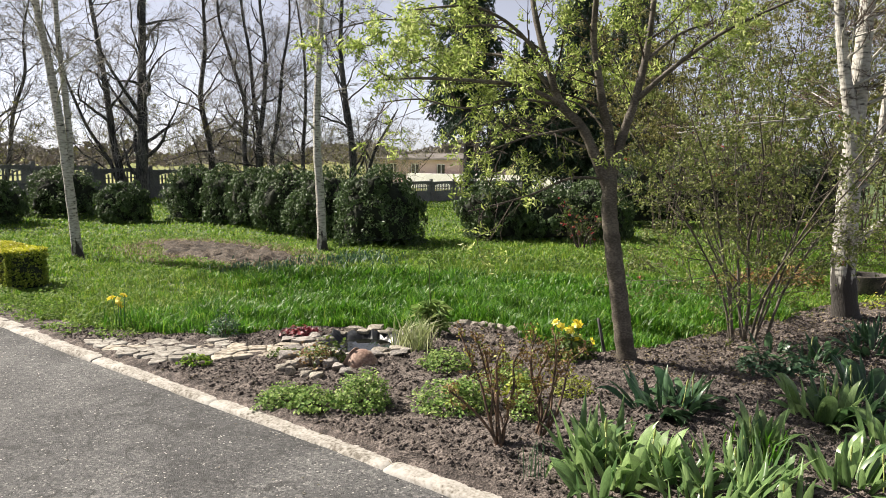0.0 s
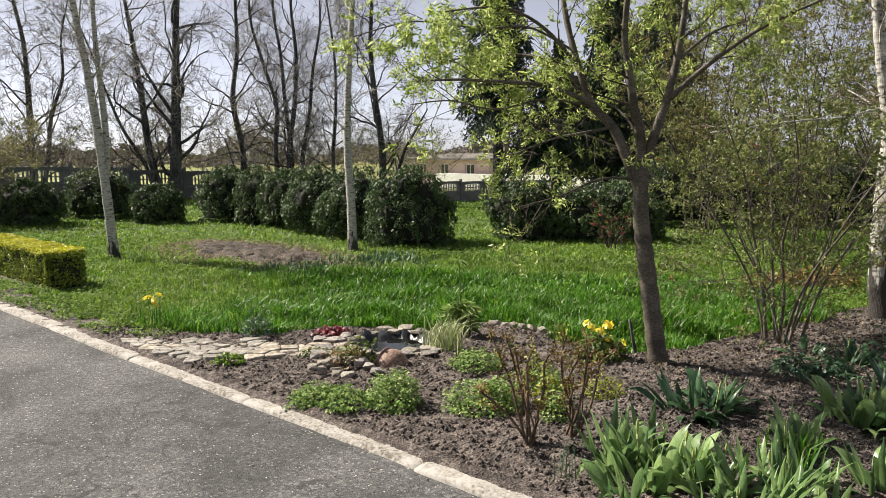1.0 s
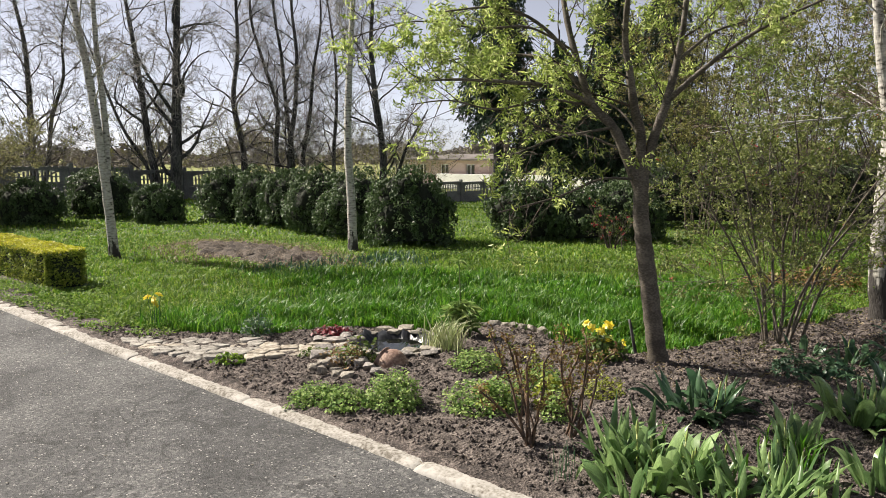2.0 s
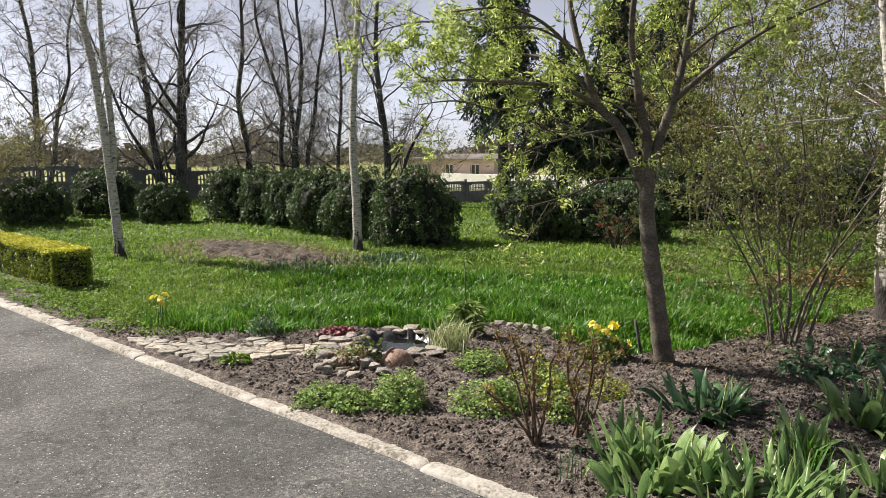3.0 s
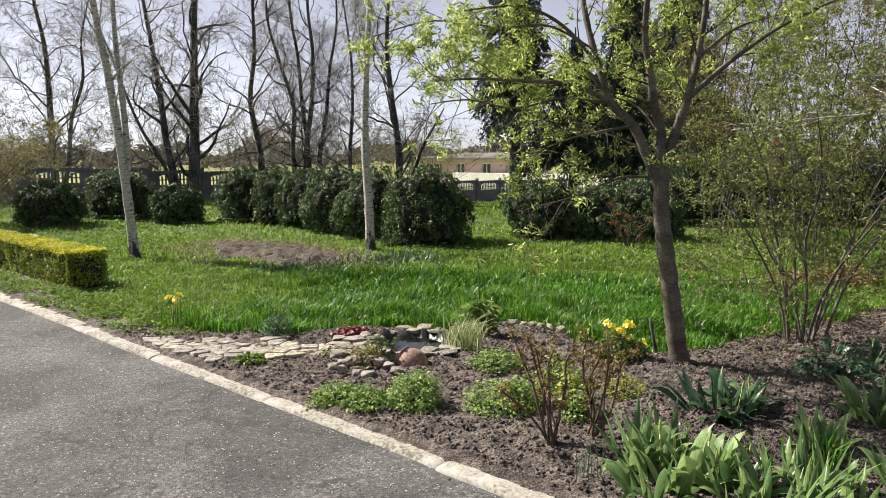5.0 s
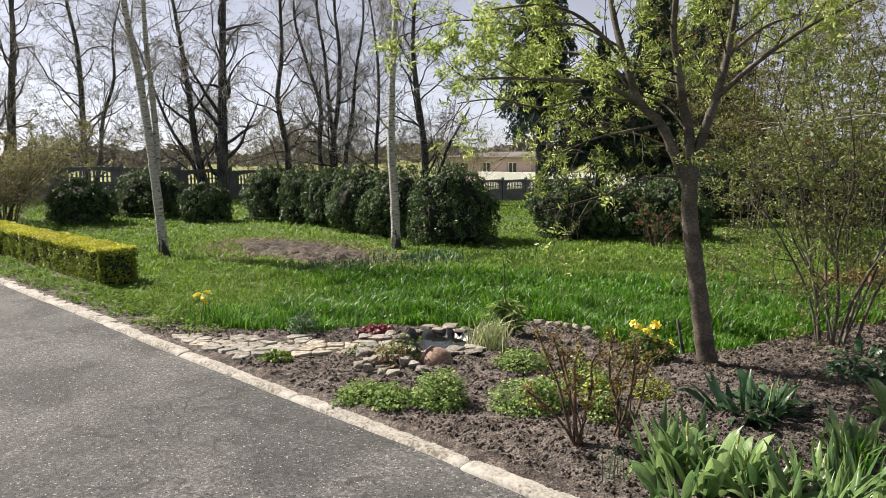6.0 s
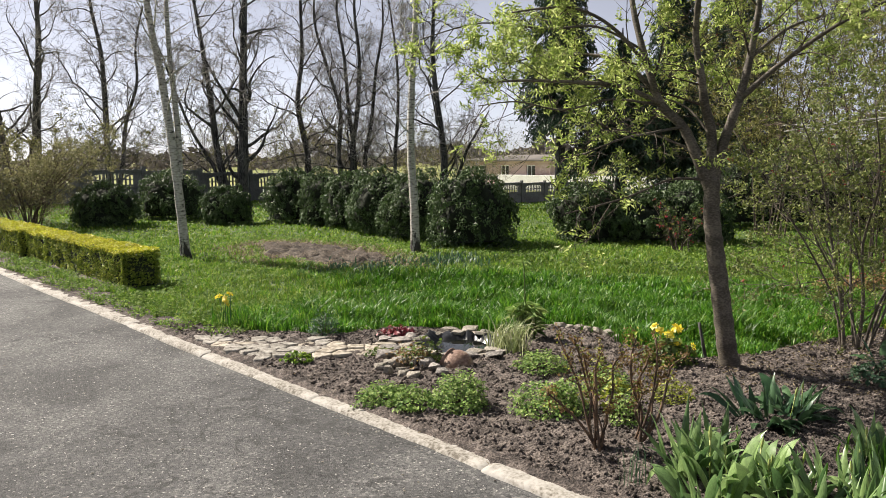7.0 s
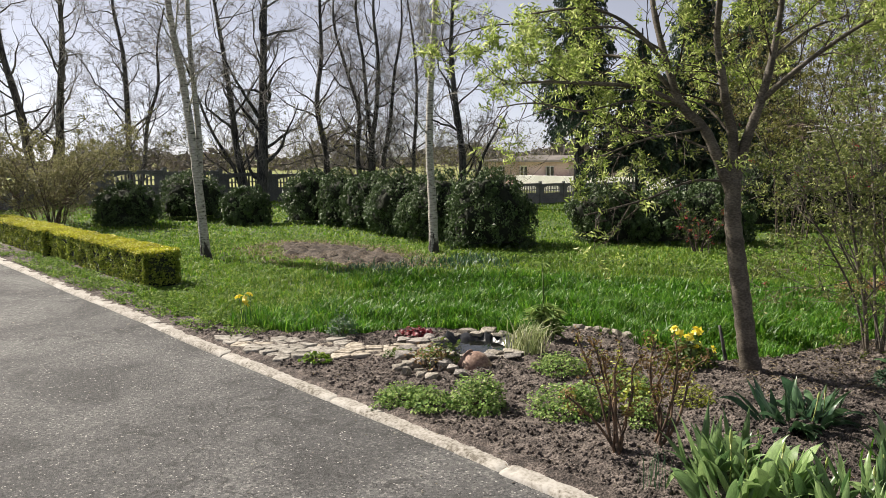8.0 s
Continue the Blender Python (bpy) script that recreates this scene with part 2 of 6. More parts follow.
M = {
    "turf": surface("turf", [(0.2, (0.024, 0.045, 0.009)), (0.5, (0.048, 0.09, 0.014)), (0.8, (0.09, 0.12, 0.026))], 1.5, 30, 0.9, 0.6, 0.03),
    "field": surface("field", [(0.2, (0.13, 0.155, 0.038)), (0.5, (0.19, 0.21, 0.05)), (0.8, (0.26, 0.255, 0.07))], 0.05, 1.5, 0.95, 0.4, 0.1),
    "asphalt": asphalt_mat(),
    "soil": surface("soil", [(0.2, (0.034, 0.027, 0.0235)), (0.5, (0.094, 0.075, 0.066)), (0.8, (0.225, 0.187, 0.165))], 14, 90, 0.95, 1.0, 0.05),
    "dry_soil": surface("dry_soil", [(0.15, (0.022, 0.016, 0.012)), (0.5, (0.062, 0.048, 0.037)), (0.85, (0.135, 0.108, 0.084))], 7, 40, 0.95, 1.0, 0.04),
    "kerb": surface("kerb", [(0.08, (0.11, 0.095, 0.075)), (0.28, (0.225, 0.206, 0.178)), (0.5, (0.315, 0.295, 0.265)), (0.8, (0.39, 0.37, 0.34))], 7, 50, 0.9, 0.5, 0.006, per_object=0.08),
    "limestone": surface("limestone", [(0.15, (0.09, 0.078, 0.064)), (0.45, (0.245, 0.218, 0.182)), (0.85, (0.43, 0.39, 0.33))], 7, 40, 0.85, 0.7, 0.012, per_object=0.3),
    "concrete": surface("concrete", [(0.2, (0.1, 0.1, 0.1)), (0.5, (0.155, 0.155, 0.155)), (0.8, (0.22, 0.22, 0.22))], 1.5, 30, 0.9, 0.4, 0.01, per_object=0.1),
    "bark_dark": surface("bark_dark", [(0.3, (0.026, 0.025, 0.026)), (0.5, (0.06, 0.057, 0.057)), (0.72, (0.125, 0.117, 0.113))], 5, 30, 0.9, 0.8, 0.02, (1, 1, 0.25)),
    "bark_smooth": surface("bark_smooth", [(0.2, (0.045, 0.036, 0.027)), (0.5, (0.085, 0.07, 0.053)), (0.8, (0.15, 0.127, 0.1))], 4, 55, 0.75, 0.35, 0.004, (1, 1, 1.8)),
    "twig_pale": surface("twig_pale", [(0.3, (0.13, 0.11, 0.095)), (0.6, (0.27, 0.245, 0.215))], 5, 30, 0.8, 0.3, 0.004),
    "twig_brown": surface("twig_brown", [(0.3, (0.05, 0.034, 0.024)), (0.6, (0.12, 0.085, 0.06))], 6, 40, 0.8, 0.4, 0.004),
    "twig_dark": surface("twig_dark", [(0.3, (0.028, 0.02, 0.015)), (0.6, (0.07, 0.05, 0.037))], 6, 40, 0.85, 0.4, 0.004),
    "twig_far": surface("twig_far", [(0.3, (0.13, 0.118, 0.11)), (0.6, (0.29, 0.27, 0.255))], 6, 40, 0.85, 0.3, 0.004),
    "twig_red": surface("twig_red", [(0.2, (0.035, 0.023, 0.016)), (0.7, (0.15, 0.088, 0.052))], 12, 60, 0.7, 0.4, 0.003),
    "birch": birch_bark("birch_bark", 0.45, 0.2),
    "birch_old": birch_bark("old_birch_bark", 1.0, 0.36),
    "plaster_pink": surface("plaster_pink", [(0.2, (0.48, 0.33, 0.3)), (0.8, (0.68, 0.53, 0.49))], 0.6, 8, 0.9, 0.2, 0.01),
    "plaster_orange": surface("plaster_orange", [(0.3, (0.5, 0.16, 0.09)), (0.7, (0.62, 0.22, 0.13))], 0.6, 8, 0.9, 0.2, 0.01),
    "whitewash": surface("whitewash", [(0.3, (0.68, 0.68, 0.66)), (0.7, (0.82, 0.82, 0.8))], 0.8, 10, 0.9, 0.2, 0.01),
    "roof": surface("roof", [(0.3, (0.09, 0.08, 0.072)), (0.7, (0.16, 0.14, 0.125))], 0.8, 9, 0.85, 0.3, 0.02),
    "glass_dark": surface("glass_dark", [(0.3, (0.02, 0.022, 0.025)), (0.7, (0.03, 0.032, 0.035))], 1, 4, 0.12, 0.0),
    "leaf_box": foliage("leaf_box", (0.035, 0.065, 0.022), (0.075, 0.125, 0.042), (0.13, 0.185, 0.075), 0.5, 0.18, 0.35),
    # Near-black fill for bushes and hedges: shade among the leaves put into the colour.
    "core_shade": surface("core_shade", [(0.3, (0.008, 0.012, 0.006)), (0.7, (0.02, 0.026, 0.012))], 8, 40, 0.95, 0.5, 0.02),
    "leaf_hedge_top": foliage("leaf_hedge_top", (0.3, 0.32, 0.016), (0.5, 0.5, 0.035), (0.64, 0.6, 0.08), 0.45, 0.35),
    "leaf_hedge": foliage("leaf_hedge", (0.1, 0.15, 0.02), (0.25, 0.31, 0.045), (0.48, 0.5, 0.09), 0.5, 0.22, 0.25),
    "leaf_rowan": foliage("leaf_rowan", (0.17, 0.25, 0.05), (0.38, 0.46, 0.12), (0.64, 0.68, 0.3), 0.42, 0.58),
    "leaf_shrub": foliage("leaf_shrub", (0.045, 0.085, 0.018), (0.1, 0.155, 0.03), (0.2, 0.235, 0.06), 0.5, 0.35),
    "leaf_olive": foliage("leaf_olive", (0.08, 0.11, 0.025), (0.18, 0.215, 0.055), (0.34, 0.36, 0.13), 0.5, 0.35),
    "leaf_bud": foliage("leaf_bud", (0.09, 0.09, 0.03), (0.19, 0.19, 0.055), (0.32, 0.3, 0.11), 0.6, 0.3),
    "leaf_bud_pale": foliage("leaf_bud_pale", (0.12, 0.12, 0.05), (0.26, 0.255, 0.11), (0.44, 0.41, 0.23), 0.6, 0.3),
    "petal_red": foliage("petal_red", (0.3, 0.025, 0.03), (0.45, 0.06, 0.065), None, 0.6, 0.3),
    "needle": foliage("needle", (0.02, 0.042, 0.026), (0.045, 0.08, 0.046), (0.1, 0.145, 0.085), 0.4, 0.15),
    "grass": foliage("grass", (0.035, 0.12, 0.01), (0.09, 0.245, 0.018), (0.2, 0.34, 0.045), 0.42, 0.45),
    "grass_pale": foliage("grass_pale", (0.085, 0.17, 0.017), (0.165, 0.275, 0.028), (0.31, 0.385, 0.075), 0.5, 0.45),
}


# ---- mesh tools ----
def mesh_np(name, V, F):
    """A mesh of triangles from two arrays."""
    me = bpy.data.meshes.new(name)
    V, F = np.asarray(V, np.float32), np.asarray(F, np.int32)
    me.vertices.add(len(V))
    me.vertices.foreach_set("co", V.ravel())
    me.loops.add(F.size)
    me.loops.foreach_set("vertex_index", F.ravel())
    me.polygons.add(len(F))
    me.polygons.foreach_set("loop_start", np.arange(0, F.size, 3, dtype=np.int32))
    me.polygons.foreach_set("loop_total", np.full(len(F), 3, np.int32))
    me.update(calc_edges=True)
    return me


class Buf:
    def __init__(self):
        self.v, self.f, self.n = [], [], 0

    def add(self, V, F):
        self.v.append(np.asarray(V, float))
        self.f.append(np.asarray(F, int) + self.n)
        self.n += len(V)

    def tube(self, pts, rad, sides=5):
        P = np.asarray(pts, float)
        R = np.asarray(rad, float)
        T = np.gradient(P, axis=0)
        T /= np.linalg.norm(T, axis=1)[:, None] + 1e-9
        ref = np.where(np.abs(T[:, 2:3]) > 0.9, np.array([[1.0, 0, 0]]), np.array([[0, 0, 1.0]]))
        if np.abs(T[0, 2]) > 0.7:
            ref = np.tile(np.array([[1.0, 0.1, 0]]), (len(P), 1))
        A = np.cross(T, ref)
        A /= np.linalg.norm(A, axis=1)[:, None] + 1e-9
        B = np.cross(T, A)
        a = np.arange(sides) * 2 * math.pi / sides
        V = P[:, None] + R[:, None, None] * (np.cos(a)[None, :, None] * A[:, None] + np.sin(a)[None, :, None] * B[:, None])
        k = len(P)
        i, j = np.meshgrid(np.arange(k - 1), np.arange(sides), indexing="ij")
        i, j = i.ravel(), j.ravel()
        j2 = (j + 1) % sides
        q = np.stack([i * sides + j, i * sides + j2, (i + 1) * sides + j2, (i + 1) * sides + j], 1)
        F = np.concatenate([q[:, [0, 1, 2]], q[:, [0, 2, 3]]])
        V = V.reshape(-1, 3)
        cap = [[(k - 1) * sides, (k - 1) * sides + s, (k - 1) * sides + s + 1] for s in range(1, sides - 1)]
        self.add(V, np.concatenate([F, np.array(cap)]))

    def leaves(self, C, size, rng, aspect=0.5, out=None, spread=1.0, fold=0.15, axis=None):
        """One folded diamond leaf at each centre; out: normals towards which they face; axis: the way they point."""
        C = np.asarray(C, float)
        n = len(C)
        if not n:
            return
        N = rng.normal(size=(n, 3)) * spread
        if out is not None:
            N = N + np.asarray(out)
        N /= np.linalg.norm(N, axis=1)[:, None] + 1e-9
        T = rng.normal(size=(n, 3)) if axis is None else np.asarray(axis, float) + rng.normal(size=(n, 3)) * 0.35
        T -= N * (T * N).sum(1)[:, None]
        T /= np.linalg.norm(T, axis=1)[:, None] + 1e-9
        B = np.cross(N, T)
        L = (np.asarray(size) * rng.uniform(0.6, 1.3, n))[:, None]
        base, tip = C - T * L * 0.5, C + T * L * 0.5 - N * L * fold
        s1 = C + B * L * aspect * 0.5 + N * L * fold * 0.6
        s2 = C - B * L * aspect * 0.5 + N * L * fold * 0.6
        V = np.stack([base, s1, tip, s2], 1).reshape(-1, 3)
        o = np.arange(n)[:, None] * 4
        self.add(V, np.concatenate([o + [0, 1, 2], o + [0, 2, 3]]))

    def blades(self, C, h, w, lean, rng, axis=None):
        """Grass blades, bent over: three triangles each."""
        C = np.asarray(C, float)
        n = len(C)
        h = np.broadcast_to(np.asarray(h, float), n) * rng.uniform(0.55, 1.25, n)
        w = np.broadcast_to(np.asarray(w, float), n)
        a = rng.uniform(0, 2 * math.pi, n)
        D = np.stack([np.cos(a), np.sin(a), 0 * a], 1)
        if axis is not None:
            D = np.asarray(axis, float)
        b = a + rng.normal(size=n) * 0.6 + math.pi / 2 if axis is None else np.arctan2(D[:, 1], D[:, 0]) + math.pi / 2
        S = np.stack([np.cos(b), np.sin(b), 0 * b], 1) * (w / 2)[:, None]
        Z = np.array([0, 0, 1.0])
        le = (np.broadcast_to(np.asarray(lean, float), n) * rng.uniform(0.3, 1.3, n))[:, None]
        hh = h[:, None]
        mid = C + Z * hh * 0.6 + D * hh * le * 0.3
        tip = C + Z * hh * (1 - 0.25 * le) + D * hh * le
        V = np.stack([C - S, C + S, mid - S * 0.9, mid + S * 0.9, tip], 1).reshape(-1, 3)
        o = np.arange(n)[:, None] * 5
        self.add(V, np.concatenate([o + [0, 1, 3], o + [0, 3, 2], o + [2, 3, 4]]))

    def mesh(self, name):
        return mesh_np(name, np.concatenate(self.v), np.concatenate(self.f))


def part(name, buf, material, parent=None, label="", smooth=False, bevel=0.0):
    """Links a Buf, bmesh or mesh as one object under a thing."""
    if isinstance(buf, Buf):
        me = buf.mesh(name)
    elif isinstance(buf, bmesh.types.BMesh):
        me = bpy.data.meshes.new(name)
        buf.to_mesh(me)
        buf.free()
    else:
        me = buf
    ob = new(name, me)
    if not me.materials:
        me.materials.append(M[material])
    if smooth:
        me.polygons.foreach_set("use_smooth", [True] * len(me.polygons))
    if parent:
        ob.parent = parent
    if label:
        tagged(ob, label)
    return ob


def thing(name, at, label, category, group="", kind=""):
    ob = new(name)
    ob.location = at
    ob.empty_display_size = 0.2
    return tagged(ob, label, category, group, kind)


def box_bm(sx, sy, sz, bevel=0.01, at=(0, 0, 0), bm=None, rough=0.0, seed=0, cuts=0):
    """A bevelled box standing on its base; rough: how far its surface is uneven."""
    b = bmesh.new()
    bmesh.ops.create_cube(b, size=1)
    for v in b.verts:
        v.co = Vector((v.co.x * sx, v.co.y * sy, (v.co.z + 0.5) * sz))
    if bevel:
        bmesh.ops.bevel(b, geom=b.edges[:], offset=bevel, segments=2, affect="EDGES")
    if cuts:
        bmesh.ops.subdivide_edges(b, edges=[e for e in b.edges if e.calc_length() > 0.05], cuts=cuts, use_grid_fill=True)
    for v in b.verts:
        if rough:
            v.co += noise.noise_vector(v.co * 9 + Vector((seed * 3.7, 0, 0))) * rough + noise.noise_vector(v.co * 28 + Vector((seed, 5, 0))) * rough * 0.4
        v.co += Vector(at)
    if bm is None:
        return b
    me = bpy.data.meshes.new("tmp")
    b.to_mesh(me)
    b.free()
    bm.from_mesh(me)
    bpy.data.meshes.remove(me)
    return bm


# ---- the lie of the land ----
def smooth01(u):
    u = np.clip(u, 0, 1)
    return u * u * (3 - 2 * u)


ROAD_Z = -0.012
KERB0, KDIR, KNRM = np.array([0.28, 3.38]), np.array([-0.764, 0.645]), np.array([0.645, 0.764])


def uv_of(x, y):
    dx, dy = np.asarray(x, float) - KERB0[0], np.asarray(y, float) - KERB0[1]
    return dx * KDIR[0] + dy * KDIR[1], dx * KNRM[0] + dy * KNRM[1]


def hgt(x, y):
    x, y = np.asarray(x, float), np.asarray(y, float)
    s = 0.52 * x + 0.854 * y
    z = -0.96 * smooth01((s - 16) / 17) - np.clip(s - 33, 0, 60) * 0.02 + np.clip(s - 93, 0, 200) * 0.014
    z = z + 0.2 * smooth01((-x - 10.5) / 4) * smooth01((y - 16) / 6)
    return z + 0.02 * np.sin(x * 0.9 + 0.3 * y) * np.cos(y * 0.7) * smooth01((y - 7.5) / 3)


def inside(x, y, poly):
    x, y = np.asarray(x, float), np.asarray(y, float)
    r = np.zeros(x.shape, bool)
    for (x1, y1), (x2, y2) in zip(poly, poly[1:] + poly[:1]):
        c = (y1 > y) != (y2 > y)
        with np.errstate(divide="ignore", invalid="ignore"):
            r ^= c & (x < (x2 - x1) * (y - y1) / (y2 - y1) + x1)
    return r


def rim(x, y, poly):
    """Distance to the outline."""
    x, y = np.asarray(x, float), np.asarray(y, float)
    best = np.full(x.shape, 1e9)
    for (x1, y1), (x2, y2) in zip(poly, poly[1:] + poly[:1]):
        dx, dy = x2 - x1, y2 - y1
        t = np.clip(((x - x1) * dx + (y - y1) * dy) / (dx * dx + dy * dy), 0, 1)
        best = np.minimum(best, np.hypot(x - x1 - t * dx, y - y1 - t * dy))
    return best


def grid_mesh(name, X, Y, Z, keep=None):
    k, n = X.shape
    idx = np.arange(k * n).reshape(k, n)
    q = np.stack([idx[:-1, :-1], idx[:-1, 1:], idx[1:, 1:], idx[1:, :-1]], -1).reshape(-1, 4)
    if keep is not None:
        q = q[keep.ravel()[q].any(1)]
    used, inv = np.unique(q, return_inverse=True)
    q = inv.reshape(-1, 4)
    V = np.stack([X.ravel(), Y.ravel(), Z.ravel()], 1)[used]
    return mesh_np(name, V, np.concatenate([q[:, [0, 1, 2]], q[:, [0, 2, 3]]]))


def lumps(x, y, scale, seed):
    """Cheap smooth noise on arrays, -1 to 1."""
    r = np.random.default_rng(seed)
    z = np.zeros(np.shape(x))
    for k in range(9):
        a, p, w = r.uniform(0, 2 * math.pi), r.uniform(0, 6.28), scale * r.uniform(0.6, 1.9)
        z = z + np.sin((x * math.cos(a) + y * math.sin(a)) * w + p + 1.3 * np.sin((x * math.sin(a) - y * math.cos(a)) * w * 0.7 + k))
    return z / 4.5


BED = [(0.285, 3.24), (-3.76, 6.65), (-3.42, 6.95), (-2.55, 6.62), (-1.86, 6.5), (-1.46, 6.8), (-0.97, 6.92), (-0.43, 6.75), (0.19, 6.96), (0.58, 6.7),
       (0.84, 6.32), (1.21, 5.95), (1.69, 6.15), (2.36, 6.65), (3.06, 7.11), (3.92, 7.85), (4.71, 8.0), (7.5, 8.6), (8.5, 6.0), (7.5, 1.2), (2.83, 1.09)]


def bed_soil_z(x, y):
    d = rim(x, y, BED)
    z = 0.006 + 0.012 * lumps(x, y, 3, 1) + 0.012 * lumps(x, y, 14, 2) + 0.012 * np.abs(lumps(x, y, 30, 3)) + 0.016 * np.abs(lumps(x, y, 95, 4)) + 0.01 - 0.003
    z = z - 0.2 * smooth01((1.0 - np.hypot((x + 0.66) / 0.33, (y - 6.17) / 0.32)) / 0.25)
    return np.where(inside(x, y, BED), z * smooth01(d / 0.15) - 0.03 * (1 - smooth01(d / 0.1)), -0.04) + 0.012


def build_ground():
    us = np.concatenate([[-900, -300, -120, -60, -30], np.arange(-20, 62, 1.0), [80, 140, 300, 900]])
    vs = np.concatenate([[-900, -300, -100, -40, -15, -8, -6.3, -6.2, -0.08, -0.06], np.arange(0, 70, 1.0), [80, 100, 140, 200, 300, 450, 900]])
    U, W = np.meshgrid(us, vs, indexing="ij")
    X, Y = KERB0[0] + U * KDIR[0] + W * KNRM[0], KERB0[1] + U * KDIR[1] + W * KNRM[1]
    Z = hgt(X, Y) - np.where((W > -6.25) & (W < -0.07), 0.14, 0)
    g = part("ground", grid_mesh("ground", X, Y, Z), "turf", smooth=True)
    tagged(g, "green turf sloping gently down to the fence", "ground", "", "structure")
    us = np.arange(-25, 70, 0.5)
    vs = np.array([-6.2, -5, -4, -3, -2, -1.2, -0.6, -0.3, -0.1])
    U, W = np.meshgrid(us, vs, indexing="ij")
    X, Y = KERB0[0] + U * KDIR[0] + W * KNRM[0], KERB0[1] + U * KDIR[1] + W * KNRM[1]
    r = part("road", grid_mesh("road", X, Y, ROAD_Z + 0.006 * lumps(X, Y, 2.2, 9)), "asphalt", smooth=True)
    tagged(r, "worn grey asphalt drive with pale chippings", "road", "", "structure")
    # open farmland beyond the fence
    us, vs = np.linspace(-150, 150, 61), np.concatenate([np.linspace(1.5, 60, 30), np.linspace(70, 500, 20)])
    U, W = np.meshgrid(us, vs, indexing="ij")
    X, Y = -10.85 + U * 0.605 - W * 0.796, 27.3 + U * 0.796 + W * 0.605
    f = part("field", grid_mesh("field", X, Y, hgt(X, Y) + 0.05), "field", smooth=True)
    tagged(f, "yellow-green farm field beyond the concrete fence", "field", "", "structure")
    # dug flower bed
    gx, gy = np.concatenate([np.arange(-3.9, 5.0, 0.024), np.arange(5.0, 8.6, 0.1)]), np.concatenate([np.arange(1.0, 2.6, 0.1), np.arange(2.6, 8.8, 0.024)])
    X, Y = np.meshgrid(gx, gy, indexing="ij")
    s = part("flower_bed_soil", grid_mesh("flower_bed_soil", X, Y, bed_soil_z(X, Y), inside(X, Y, BED)), "soil", smooth=True)
    tagged(s, "dark crumbly freshly dug soil of the flower bed", "soil", "", "structure")
    # narrow bare strip between kerb and hedge
    U, W = np.meshgrid(np.arange(4.6, 17.5, 0.045), np.arange(-0.06, 0.92, 0.04), indexing="ij")
    X, Y = KERB0[0] + U * KDIR[0] + W * KNRM[0], KERB0[1] + U * KDIR[1] + W * KNRM[1]
    edge = 0.36 + 0.1 * lumps(U, 0 * U, 2.5, 8) + 0.36 * smooth01((U - 7.3) / 0.3)
    Z = 0.008 + 0.012 * np.abs(lumps(X, Y, 20, 7)) - 0.04 * smooth01((W - edge) / 0.12)
    s = part("kerb_side_soil", grid_mesh("kerb_side_soil", X, Y, Z), "soil", smooth=True)
    tagged(s, "bare dark soil strip beside the kerb", "soil", "", "structure")


build_ground()

# kerb of long pale blocks
kerb = tagged(new("kerb"), "worn cream-painted concrete kerb along the asphalt drive", "kerb", "", "structure")
KERB_JOINTS = [-6.2, -4.62, -3.04, -1.46, -0.9, 0.66, 2.24, 3.85, 5.44, 7.0, 8.6, 10.2, 11.8, 13.4, 15.0, 16.6, 18.2, 19.8, 21.4, 23.0, 24.6]


def kerb_mesh(L, step, seed):
    """A long block with a rounded, chipped arris on the drive side and worn ends."""
    prof = [(-0.082, 0.0), (-0.082, 0.15), (-0.082, 0.236), (-0.077, 0.25), (-0.066, 0.256), (-0.045, 0.258), (-0.02, 0.26), (0.006, 0.261), (0.03, 0.259), (0.05, 0.257), (0.064, 0.253), (0.074, 0.245), (0.08, 0.234), (0.083, 0.22), (0.083, 0.2), (0.083, 0.0)]
    n, m = max(8, int(L / step)), len(prof)
    V, F = [], []
    for i in range(n + 1):
        x = -L / 2 + L * i / n
        end = math.exp(-min(x + L / 2, L / 2 - x) / 0.018)
        for y, z in prof:
            q = Vector((x, y, z))
            off = noise.noise_vector(q * 7 + Vector((seed * 5.3, 0, 0))) * 0.0016 + noise.noise_vector(q * 31 + Vector((seed, 3, 0))) * 0.0015 + noise.noise_vector(q * 75 + Vector((seed, 9, 0))) * 0.0016
            if z < 0.1:
                off = Vector((0, 0, 0))
            arris = max(0.0, 1 - math.hypot(y - 0.083, z - 0.26) / 0.045)
            chip = max(0.0, noise.noise(Vector((x * 4.2 + seed * 9, 1.7, 0))) - 0.2) * 0.02 + max(0.0, noise.noise(Vector((x * 17 + seed * 4, 6.1, 0))) - 0.12) * 0.017
            pit = max(0.0, noise.noise(Vector((x * 22 + seed * 7, y * 22, 2.2))) - 0.42) * 0.022 if z > 0.2 else 0.0
            off += Vector((0, -chip * arris * 1.2, -chip * arris - pit - 0.011 * end * (z > 0.2)))
            V.append(tuple(q + off))
    for i in range(n):
        for j in range(m - 1):
            p = i * m + j
            F += [(p, p + m, p + m + 1), (p, p + m + 1, p + 1)]
    for o, f in ((0, 1), (n * m, -1)):
        F += [(o, o + j, o + j + 1)[::f] for j in range(1, m - 1)]
    me = mesh_np("kerb_stone", V, F)
    me.materials.append(M["kerb"])
    return me


